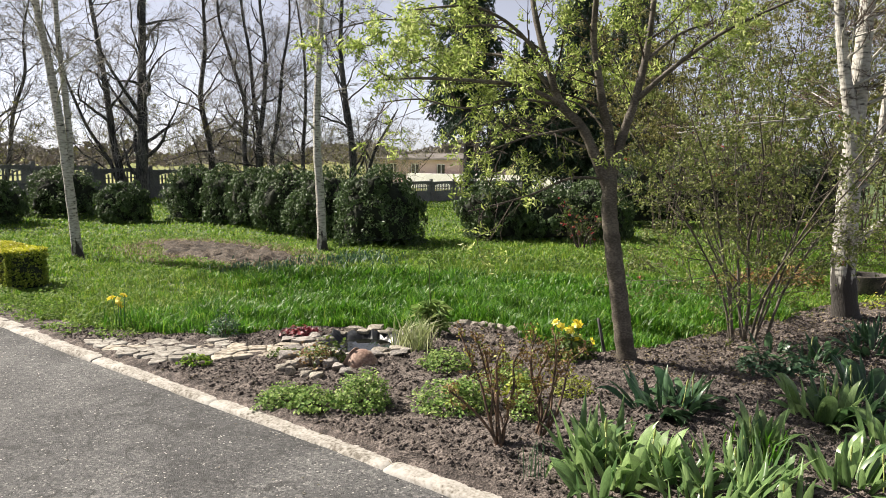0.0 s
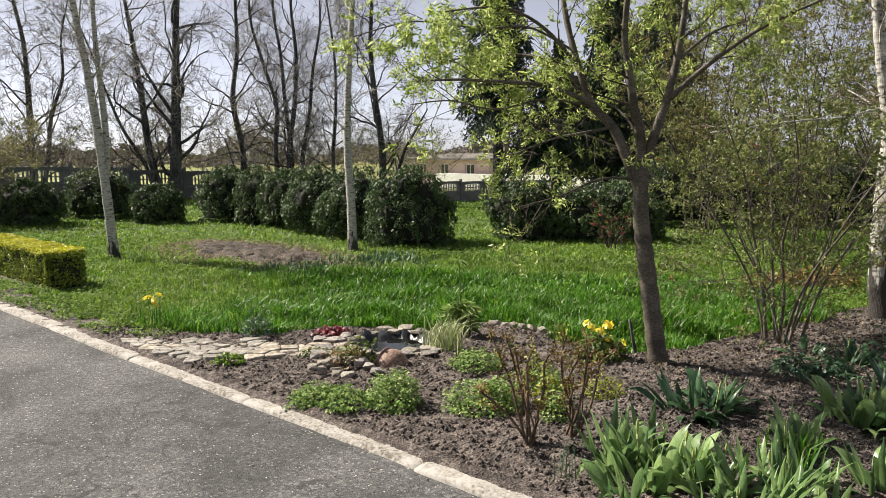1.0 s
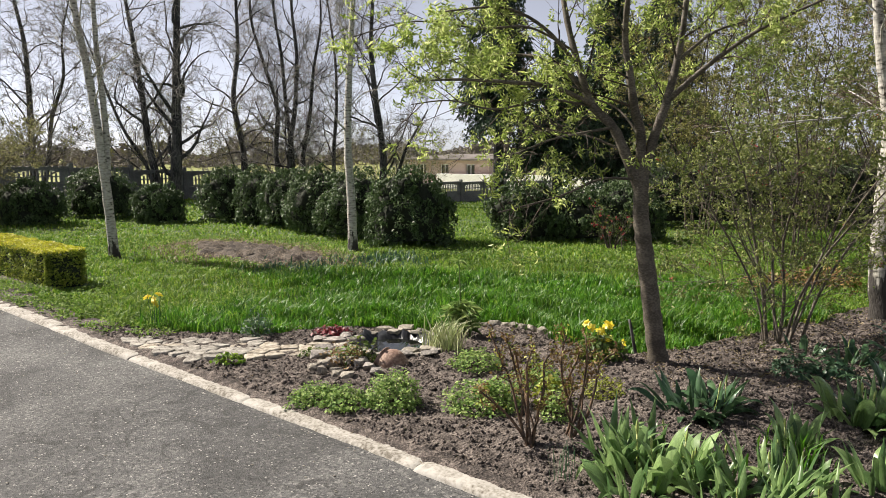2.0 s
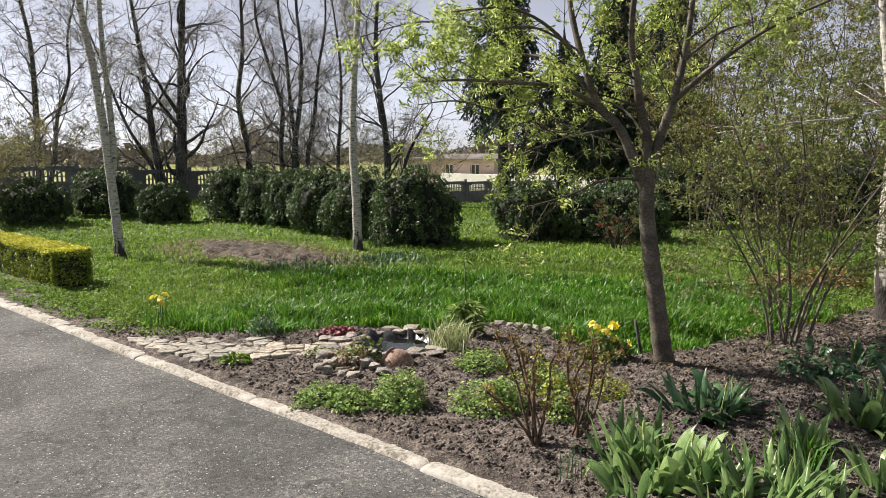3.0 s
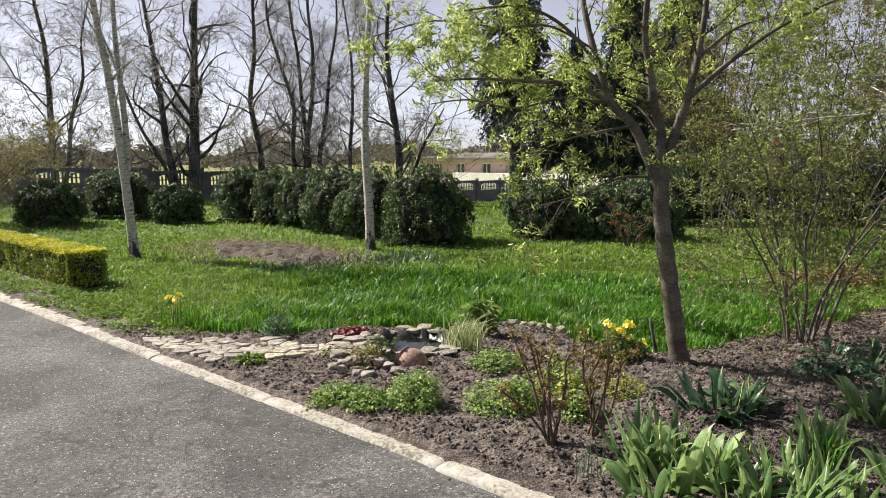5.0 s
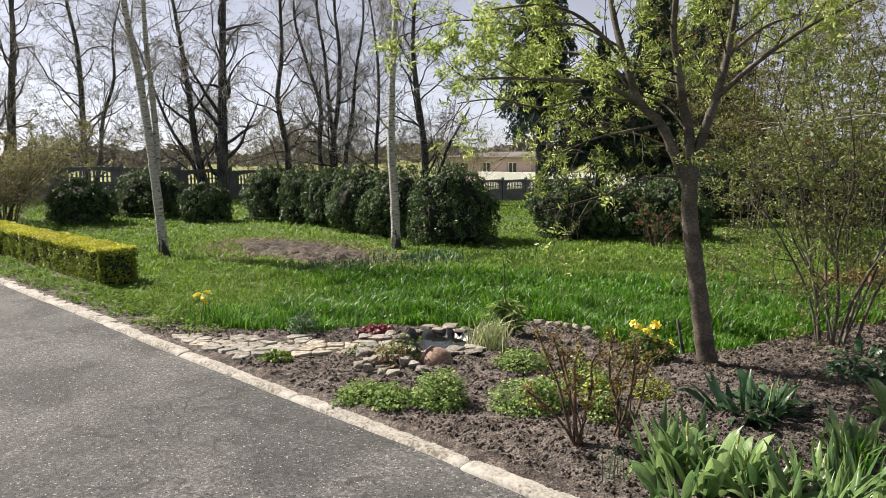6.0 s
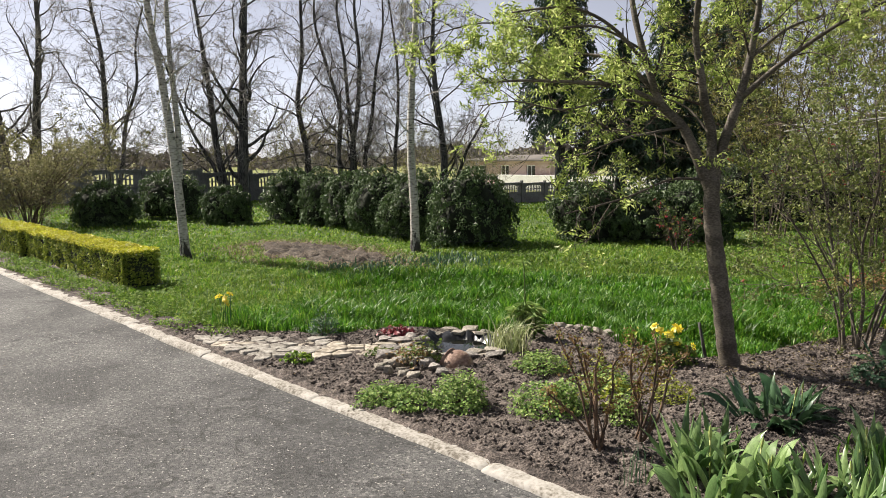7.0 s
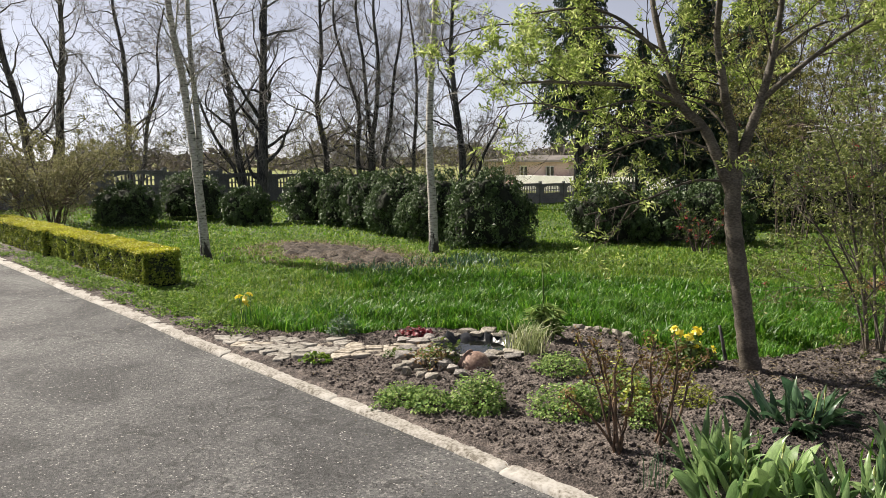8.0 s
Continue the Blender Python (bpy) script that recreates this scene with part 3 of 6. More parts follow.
for k, (a, b) in enumerate(zip(KERB_JOINTS, KERB_JOINTS[1:])):
    st = part("kerb_stone", kerb_mesh(b - a - 0.007, 0.016 if -1 < a < 6 else 0.06, k), "kerb", kerb, smooth=True)
    st.data.set_sharp_from_angle(angle=radians(40))
    c = KERB0 + KDIR * (a + b) / 2 - KNRM * (0.055 + random.uniform(-0.007, 0.007))
    st.matrix_basis = pose(c[0], c[1], -0.245 + random.uniform(-0.003, 0.003), random.uniform(-0.5, 0.5), 0, math.degrees(math.atan2(KDIR[1], KDIR[0])) + random.uniform(-0.25, 0.25))


# ---- plants: trees ----
def rot_about(d, axis, ang):
    return (Matrix.Rotation(ang, 3, Vector(axis)) @ Vector(d)).normalized()


def grow(buf, p, d, L, r, level, spec, rng, tips, thin=None):
    """One limb and all that it bears. spec: per level (children, length ratio, angle, wander, lift)."""
    n_child, ratio, ang, wander, lift = spec[level][:5]
    seg = max(2 if level + 1 >= len(spec) else 3, min(8, int(L / 0.25)))
    pts, rad = [Vector(p)], [r]
    d = Vector(d).normalized()
    dirs = [d]
    for k in range(seg):
        d = (d + Vector(rng.normal(size=3)) * wander + Vector((0, 0, lift))).normalized()
        pts.append(pts[-1] + d * (L / seg))
        rad.append(r * (1 - 0.82 * (k + 1) / seg))
        dirs.append(d)
    tgt = thin if thin is not None and level >= len(spec) - 2 else buf
    tgt.tube([tuple(q) for q in pts], rad, 6 if r > 0.04 else (4 if r > 0.012 else 3))
    if level + 1 >= len(spec):
        tips.extend((tuple(q), tuple(dd)) for q, dd in zip(pts[1:], dirs[1:]))
        return
    m = int(n_child * rng.uniform(0.75, 1.25) + 0.5)
    for k in range(m):
        u = rng.uniform(0.22, 1.0) if level else rng.uniform(0.3, 1.0)
        i = min(seg - 1, int(u * seg))
        f = u * seg - i
        q = pts[i].lerp(pts[i + 1], min(1, f))
        side = dirs[i].cross(Vector(rng.normal(size=3)))
        if side.length < 1e-3:
            continue
        nd = rot_about(dirs[i], side.normalized(), radians(ang) * rng.uniform(0.6, 1.3))
        rr = max(spec[-1][5] if len(spec[-1]) > 5 else 0.0025, (rad[i] * 0.62) * rng.uniform(0.6, 0.95))
        grow(buf, q, nd, L * ratio * rng.uniform(0.6, 1.15) * (1.15 - 0.5 * u), rr, level + 1, spec, rng, tips, thin)


def limb(buf, pts, r0, r1, sides=8, seed=0, sub=4):
    """A limb through given places, rounded, with small bumps; returns its places and radii."""
    P = [Vector(p) for p in pts]
    out = []
    for i in range(len(P) - 1):
        p0, p1, p2, p3 = P[max(0, i - 1)], P[i], P[i + 1], P[min(len(P) - 1, i + 2)]
        for k in range(sub):
            t = k / sub
            out.append(0.5 * ((2 * p1) + (p2 - p0) * t + (2 * p0 - 5 * p1 + 4 * p2 - p3) * t * t + (3 * p1 - p0 - 3 * p2 + p3) * t ** 3))
    out.append(P[-1])
    n = len(out)
    rad = [(r0 + (r1 - r0) * k / (n - 1)) * (1 + 0.06 * math.sin(k * 2.3 + seed)) for k in range(n)]
    buf.tube([tuple(p) for p in out], rad, sides)
    return out, rad


def bear(buf, path, rad, count, L, spec, rng, tips, u0=0.2, ang=50, thin=None, r_scale=0.5):
    """Side branches along a limb."""
    n = len(path) - 1
    for k in range(count):
        u = u0 + (1 - u0) * (k + rng.uniform(0, 1)) / count
        i = min(n - 1, int(u * n))
        d = (path[i + 1] - path[i]).normalized()
        side = d.cross(Vector(rng.normal(size=3))).normalized()
        nd = rot_about(d, side, radians(ang) * rng.uniform(0.7, 1.3))
        grow(buf, path[i], nd, L * rng.uniform(0.6, 1.2) * (1.2 - 0.6 * u), max(0.004, rad[i] * r_scale * rng.uniform(0.5, 1)), 0, spec, rng, tips, thin)


def bare_tree(at, stems, label, seed, spread=1.0, material="bark_dark"):
    """A leafless tree: stems as (dx, dy, lean x, lean y, height, radius)."""
    rng = np.random.default_rng(seed)
    t = thing("bare_tree", (at[0], at[1], float(hgt(at[0], at[1])) - 0.05), label, "tree", "bare trees along the fence")
    wood, twigs, tips = Buf(), Buf(), []
    for dx, dy, lx, ly, H, r in stems:
        pts = [(dx, dy, 0)]
        for k in range(1, 6):
            f = k / 5
            pts.append((dx + lx * f + rng.normal() * 0.11, dy + ly * f + rng.normal() * 0.09, H * f))
        path, rad = limb(wood, pts, r * 0.82, r * 0.2, 7, seed)
        bear(wood, path, rad, int(22 * H / 8), 2.7 * spread, [(8, 0.62, 45, 0.22, 0.06), (8, 0.6, 50, 0.27, 0.02), (2, 0.8, 52, 0.3, -0.02, 0.008)], rng, tips, 0.1, 52, twigs, 0.46)
    part("trunk", wood, material, t, smooth=True)
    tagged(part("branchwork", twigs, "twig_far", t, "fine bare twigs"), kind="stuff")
    return t


# far trees along the fence, from one end to the other
FAR_TREES = [
    ((-20.6, 28.0), [(0, 0, -1.6, 0, 9.5, 0.26), (0.9, 0.2, 0.5, 0.3, 10, 0.24)], 11),
    ((-15.9, 27.0), [(0, 0, -0.2, 0, 9, 0.17), (0.25, 0.1, 1.5, 0, 7, 0.12)], 12),
    ((-10.62, 26.7), [(0, 0, 0.3, 0, 10, 0.27), (-0.45, 0.1, -1.5, 0.2, 9, 0.19), (-0.6, -0.1, -2.6, 0, 6.5, 0.1)], 13),
    ((-8.9, 29.3), [(0, 0, -0.1, 0, 9.5, 0.18)], 14),
    ((-7.0, 29.5), [(0, 0, 0.3, 0, 9.5, 0.16), (-0.3, 0, -1.3, 0.2, 9, 0.15), (0.35, 0.1, 0.9, 0, 8.5, 0.13), (-0.15, 0.1, -0.4, 0.2, 9.5, 0.14)], 15),
    ((-5.5, 30.5), [(0, 0, -0.2, 0, 9, 0.12)], 16),
    ((-3.45, 28.5), [(0, 0, -0.15, 0, 9.5, 0.19), (0.05, 0, 1.6, 0, 3.6, 0.12)], 17),
    ((-24.5, 29.0), [(0, 0, 1.0, 0, 9.5, 0.22)], 18),
]
for at, stems, seed in FAR_TREES:
    bare_tree(at, stems, "tall leafless tree with dark bark beside the concrete fence", seed)


def birch(name_label, limbs, seed, r0, long_twigs=1.3, base_sides=12):
    """A birch from limbs given as places in the world; the first starts at the ground."""
    rng = np.random.default_rng(seed)
    base = Vector(limbs[0][0][0])
    t = thing("birch_tree", base - Vector((0, 0, 0.03)), name_label, "tree", "birches on the lawn")
    wood, twigs, tips = Buf(), Buf(), []
    for k, (pts, a, b) in enumerate(limbs):
        pp = [Vector(p) - base for p in pts]
        if k == 0:
            limb(wood, [pp[0], pp[0].lerp(pp[1], 0.12), pp[0].lerp(pp[1], 0.3)], a * 1.3, a * 0.88, base_sides, seed, 4)
        path, rad = limb(wood, pp, a, b, base_sides, seed, 6)
        bear(wood, path, rad, 15 if a > 0.015 else 4, long_twigs, [(6, 0.62, 42, 0.13, -0.03), (5, 0.62, 45, 0.16, -0.07), (2, 0.65, 40, 0.18, -0.1, 0.0042)], rng, tips, 0.35, 55, twigs, 0.33)
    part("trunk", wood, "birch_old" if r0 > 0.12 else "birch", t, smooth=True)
    tagged(part("branchwork", twigs, "twig_brown" if r0 > 0.12 else "twig_pale", t, "fine drooping bare twigs"), kind="stuff")
    return t


birch("slender white birch with bare twigs on the lawn", [
    ([(-5.58, 11.5, 0), (-5.65, 11.5, 1.1), (-5.74, 11.5, 2.11), (-5.85, 11.5, 3.02), (-5.98, 11.5, 3.83), (-6.15, 11.6, 5.2), (-6.2, 11.6, 6.5)], 0.078, 0.036),
    ([(-5.64, 11.53, 1.3), (-5.655, 11.6, 2.0), (-5.69, 11.6, 2.7), (-5.73, 11.6, 3.4), (-5.72, 11.6, 4.3), (-5.6, 11.7, 5.8)], 0.056, 0.026)], 21, 0.1)
birch("slender white birch in front of a clipped box bush", [
    ([(-1.99, 12.42, 0), (-2.0, 12.4, 0.85), (-2.04, 12.4, 1.8), (-2.0, 12.42, 2.93), (-1.92, 12.45, 4.12), (-1.88, 12.45, 5.5), (-1.9, 12.5, 6.6)], 0.082, 0.022)], 22, 0.09)
birch("old birch with cracked black bark at its foot", [
    ([(3.88, 7.16, 0), (3.82, 7.16, 0.54), (3.82, 7.16, 1.13), (3.84, 7.16, 1.82), (3.86, 7.16, 2.49), (3.92, 7.2, 3.3), (4.0, 7.2, 4.8)], 0.125, 0.05),
    ([(3.83, 7.14, 1.5), (3.77, 7.1, 1.9), (3.68, 7.1, 2.38), (3.59, 7.1, 2.99), (3.5, 7.1, 4.2)], 0.075, 0.03),
    ([(3.9, 7.18, 0.75), (4.15, 7.2, 0.95), (4.5, 7.2, 1.15), (4.9, 7.3, 1.5)], 0.04, 0.02),
    ([(3.82, 7.1, 1.95), (3.6, 7.05, 2.0), (3.32, 7.0, 1.94), (2.81, 7.0, 1.9), (2.14, 7.0, 1.81)], 0.014, 0.005),
    ([(3.86, 7.2, 1.2), (4.1, 7.25, 1.6), (4.2, 7.3, 2.3), (4.25, 7.3, 3.2)], 0.045, 0.02)], 23, 0.15, 0.9)


def rowan():
    """The young tree in the bed, in fresh leaf: limbs, twigs and pinnate leaf tufts."""
    rng = np.random.default_rng(31)
    base = Vector((1.41, 5.64, 0))
    t = thing("young_tree", base, "young tree with smooth brown bark and fresh yellow-green leaves", "tree")
    wood, twigs, tips = Buf(), Buf(), []
    R = lambda pts: [Vector(p) - base for p in pts]
    limb(wood, R([(1.415, 5.64, -0.05), (1.40, 5.64, 0.06), (1.385, 5.64, 0.16)]), 0.094, 0.064, 12, 3)
    limb(wood, R([(1.41, 5.64, -0.05), (1.35, 5.64, 0.37), (1.28, 5.64, 0.85), (1.24, 5.64, 1.15), (1.235, 5.64, 1.42)]), 0.073, 0.053, 14, 2, 8)
    arms = [
        ([(1.235, 5.64, 1.3), (1.13, 5.64, 1.56), (1.02, 5.64, 1.79), (0.87, 5.69, 1.96), (0.78, 5.74, 2.23), (0.70, 5.84, 2.57), (0.64, 5.94, 3.0), (0.55, 6.0, 3.6)], 0.052, 0.016),
        ([(1.235, 5.64, 1.35), (1.22, 5.64, 1.73), (1.16, 5.59, 1.93), (1.11, 5.54, 2.17), (1.07, 5.54, 2.44), (1.08, 5.44, 2.88), (1.1, 5.4, 3.6)], 0.05, 0.015),
        ([(1.24, 5.64, 1.38), (1.31, 5.64, 1.69), (1.40, 5.64, 1.97), (1.49, 5.74, 2.27), (1.53, 5.74, 2.55), (1.59, 5.84, 2.98), (1.65, 5.9, 3.6)], 0.048, 0.015),
        ([(1.40, 5.64, 1.97), (1.60, 5.54, 2.17), (1.81, 5.34, 2.35), (1.96, 5.14, 2.45), (2.3, 5.0, 2.6)], 0.026, 0.008),
        ([(0.87, 5.69, 1.96), (0.58, 5.44, 2.06), (0.29, 5.14, 2.07), (-0.08, 4.9, 2.07), (-0.35, 4.75, 2.05)], 0.024, 0.006),
        ([(0.87, 5.69, 1.96), (0.71, 5.84, 2.20), (0.47, 6.04, 2.35), (0.07, 6.24, 2.39), (-0.30, 6.44, 2.35)], 0.024, 0.006),
        ([(0.78, 5.74, 2.23), (0.5, 5.6, 2.5), (0.2, 5.5, 2.62), (-0.2, 5.5, 2.6)], 0.02, 0.006),
        ([(1.02, 5.64, 1.79), (0.8, 5.5, 1.75), (0.55, 5.4, 1.7), (0.3, 5.4, 1.6)], 0.014, 0.005),
        ([(1.49, 5.74, 2.27), (1.8, 5.9, 2.5), (2.1, 6.0, 2.6)], 0.018, 0.006),
        ([(1.19,5.64,1.41), (0.91,5.45,1.42), (0.61,5.30,1.31), (0.33,5.20,1.24), (0.17,5.10,1.21)], 0.012, 0.005),
        ([(0.86, 5.7, 1.95), (0.5, 5.45, 1.98), (0.15, 5.2, 1.9), (-0.15, 5.05, 1.95), (-0.4, 4.95, 1.92)], 0.011, 0.004),
        ([(1.1, 5.64, 1.62), (0.85, 5.85, 1.74), (0.6, 6.0, 1.78), (0.38, 6.1, 1.72)], 0.012, 0.005),
        ([(1.2, 5.64, 1.75), (1.05, 5.8, 1.95), (0.78, 6.0, 2.06)], 0.012, 0.005),
        ([(0.74, 5.8, 2.36), (0.4, 5.6, 2.5), (0.05, 5.5, 2.48), (-0.4, 5.3, 2.5), (-0.8, 5.15, 2.38)], 0.012, 0.004),
    ]
    spec = [(5, 0.6, 45, 0.14, 0.02), (3, 0.6, 45, 0.16, 0.02)]
    for k, (pts, a, b) in enumerate(arms):
        path, rad = limb(wood, R(pts), a * 0.86, b * 0.9, 8, k, 5)
        bear(wood, path, rad, 10 if k < 3 else 12, 0.5, spec, rng, tips, 0.35 if k < 3 else 0.25, 50, twigs, 0.4)
    part("trunk", wood, "bark_smooth", t, smooth=True)
    tagged(part("branchwork", twigs, "twig_dark", t), kind="stuff")
    lv = Buf()
    C, A = [], []
    for p, d in tips:
        if rng.uniform() < (0.36 if p[0] > -0.2 and p[2] > 2.0 else 0.44 if p[2] > 1.95 else 0.74 if p[0] > -1.1 and p[2] > 1.5 else 0.8):
            continue
        p, d = np.array(p), np.array(d)
        for j in range(3):
            ax = d * 0.7 + rng.normal(size=3) * 0.6 + np.array([0, 0, 0.2])
            ax /= np.linalg.norm(ax)
            side = np.cross(ax, rng.normal(size=3))
            side /= np.linalg.norm(side) + 1e-9
            for q in range(7):
                sgn = 1 if q % 2 else -1
                C.append(p + ax * (0.012 + 0.013 * q) + side * sgn * 0.014)
                A.append(ax * 0.6 + side * sgn)
    lv.leaves(np.array(C), 0.041, rng, 0.32, None, 1.0, 0.15, np.array(A))
    tagged(part("foliage", lv, "leaf_rowan", t, "fresh yellow-green pinnate leaves"), kind="stuff")
    return len(C)


rowan()


# ---- clipped and loose evergreens ----
def bush_form(D, rx, ry, rz, seed):
    """A lumpy upright form with a full foot: places on it for directions D."""
    lump = 1 + 0.18 * lumps(D[:, 0] * 1.6 + seed, D[:, 1] * 1.6 + D[:, 2] * 2.0, 1.6, seed) + 0.08 * lumps(D[:, 0] * 3, D[:, 1] * 3 + D[:, 2] * 4, 3, seed + 1)
    up = D[:, 2] > 0
    k = (np.abs(D) ** 2.1).sum(1) ** (-1 / 2.1)
    flat = np.hypot(D[:, 0], D[:, 1]) + 1e-6
    lump = lump * (1 + 0.13 * lumps(D[:, 0] * 7 + seed, D[:, 1] * 7 + D[:, 2] * 5, 1.6, seed + 3))
    hr = np.where(up, k, (1 - 0.13 * D[:, 2] ** 2) / flat)
    P = np.stack([D[:, 0] * hr * lump * rx, D[:, 1] * hr * lump * ry, rz * 0.5 + D[:, 2] * np.where(up, k * lump, 1.0) * rz * 0.5], 1)
    taper = 1 - 0.22 * np.clip(P[:, 2:3] / rz - 0.35, 0, 1)
    P[:, :2] *= taper
    return P


def bush_leaves(buf, rng, rx, ry, rz, n, size, seed):
    """Sprigs of leaves in dense clumps over the form, with dark hollows between."""
    m = max(80, int(190 * (rx + ry) * rz))
    D = rng.normal(size=(m, 3))
    D /= np.linalg.norm(D, axis=1)[:, None]
    C = bush_form(D, rx, ry, rz, seed)
    c = np.array([0, 0, rz * 0.5])
    C = (C - c) * rng.uniform(0.9, 1.02, m)[:, None] + c
    r = rng.uniform(0.055, 0.11, m)
    k = rng.integers(0, m, n)
    E = rng.normal(size=(n, 3)) + D[k] * 0.55 + np.array([0, 0, 0.35])
    E /= np.linalg.norm(E, axis=1)[:, None]
    P = C[k] + E * (r[k] * rng.uniform(0.55, 1.05, n) ** 0.6)[:, None] * np.array([1, 1, 1.25])
    P[:, 2] = np.maximum(P[:, 2], rng.uniform(0.01, 0.12, n))
    buf.leaves(P, size, rng, 0.5, E * 0.9 + np.array([0, 0, 0.2]), 0.6, 0.12, E * 0.5 + np.array([0, 0, 0.8]))


def bush_core(rx, ry, rz, seed):
    b = bmesh.new()
    bmesh.ops.create_icosphere(b, subdivisions=4, radius=1)
    D = np.array([tuple(v.co.normalized()) for v in b.verts])
    P = bush_form(D, rx, ry, rz, seed)
    c = np.array([0, 0, rz * 0.5])
    P = (P - c) * 0.8 + c
    for v, q in zip(b.verts, P):
        v.co = Vector((q[0], q[1], max(0.0, q[2])))
    return b


def box_bush(at, rx, ry, rz, seed, label="dense dark green box bush, clipped round", n=9500):
    rng = np.random.default_rng(seed)
    t = thing("box_bush", (at[0], at[1], float(hgt(*at)) - 0.02), label, "bush", "clipped box bushes")
    lv = Buf()
    bush_leaves(lv, rng, rx, ry, rz, n, 0.06, seed)
    tagged(part("foliage", lv, "leaf_box", t), kind="stuff")
    # Added solid core; its near-black colour paints the shade behind the leaves.
    part("core", bush_core(rx, ry, rz, seed), "core_shade", t, "solid core of the bush, coloured near-black for the shade inside", smooth=True)


for k, (x, y, rx, ry, rz) in enumerate([
        (-10.2, 17.0, 0.68, 0.68, 0.98), (-9.6, 19.2, 0.82, 0.8, 1.28), (-7.42, 17.7, 0.52, 0.5, 0.9), (-5.88, 18.0, 0.62, 0.65, 1.2),
        (-4.85, 17.3, 0.6, 0.6, 1.2), (-4.05, 16.6, 0.62, 0.6, 1.22), (-3.15, 15.6, 0.66, 0.65, 1.2), (-2.25, 14.5, 0.66, 0.65, 1.2), (-1.15, 13.45, 0.74, 0.72, 1.27),
        (1.0, 14.0, 0.62, 0.6, 0.98), (1.85, 14.0, 0.6, 0.6, 0.95), (2.75, 14.2, 0.7, 0.6, 0.95),
        (4.0, 16.9, 0.95, 0.7, 1.4), (5.5, 16.9, 0.95, 0.7, 1.7), (7.0, 17.0, 0.95, 0.7, 1.5), (8.5, 17.2, 0.95, 0.7, 1.6)]):
    box_bush((x, y), rx * 1.03, ry, rz * 1.03, 40 + k, n=9500 if k < 12 else 4500)


def clipped_hedge(u0, u1, v0, v1, h, seed):
    """A low square-cut hedge beside the kerb, yellow-green on top."""
    rng = np.random.default_rng(seed)
    c = KERB0 + KDIR * (u0 + u1) / 2 + KNRM * (v0 + v1) / 2
    L, W = u1 - u0, v1 - v0
    t = thing("clipped_hedge", (c[0], c[1], -0.01), "low square-clipped hedge with a brighter yellow-green top", "hedge", "clipped hedges along the kerb")
    t.rotation_euler = (0, 0, math.atan2(KDIR[1], KDIR[0]))
    # Added solid core, coloured dark for the shade inside the hedge.
    part("core", box_bm(L - 0.08, W - 0.08, h - 0.05, 0.03, rough=0.02, seed=seed, cuts=6), "core_shade", t, "solid core of the hedge, coloured near-black for the shade inside")
    top, sides = Buf(), Buf()
    n = int(L * W * 6500)
    P = np.stack([rng.uniform(-L / 2, L / 2, n), rng.uniform(-W / 2, W / 2, n), np.zeros(n)], 1)
    P[:, 2] = h + 0.018 * lumps(P[:, 0], P[:, 1], 7, seed) + rng.uniform(-0.03, 0.015, n)
    top.leaves(P, 0.032, rng, 0.6, np.array([0, 0, 1.0]), 0.6)
    n = int(2 * (L + W) * h * 6000)
    s = rng.uniform(0, 2 * (L + W), n)
    x = np.where(s < L, s - L / 2, np.where(s < L + W, L / 2, np.where(s < 2 * L + W, s - L - W - L / 2, -L / 2)))
    y = np.where(s < L, -W / 2, np.where(s < L + W, s - L - W / 2, np.where(s < 2 * L + W, W / 2, s - 2 * L - W - W / 2)))
    nx = np.where((s >= L) & (s < L + W), 1, np.where(s >= 2 * L + W, -1, 0))
    ny = np.where(s < L, -1, np.where((s >= L + W) & (s < 2 * L + W), 1, 0))
    N = np.stack([nx, ny, 0 * nx], 1).astype(float)
    z = rng.uniform(0.02, h, n)
    P = np.stack([x, y, z], 1) - N * (rng.uniform(0, 0.05, n) + 0.02 * lumps(s * 1.3, z * 1.6, 14, seed + 2) + 0.012)[:, None]
    sides.leaves(P, 0.035, rng, 0.6, N, 0.6)
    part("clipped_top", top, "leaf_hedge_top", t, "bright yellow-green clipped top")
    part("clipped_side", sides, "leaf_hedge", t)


clipped_hedge(7.56, 11.72, 0.62, 1.12, 0.46, 71)
clipped_hedge(11.86, 16.4, 0.55, 1.1, 0.46, 72)


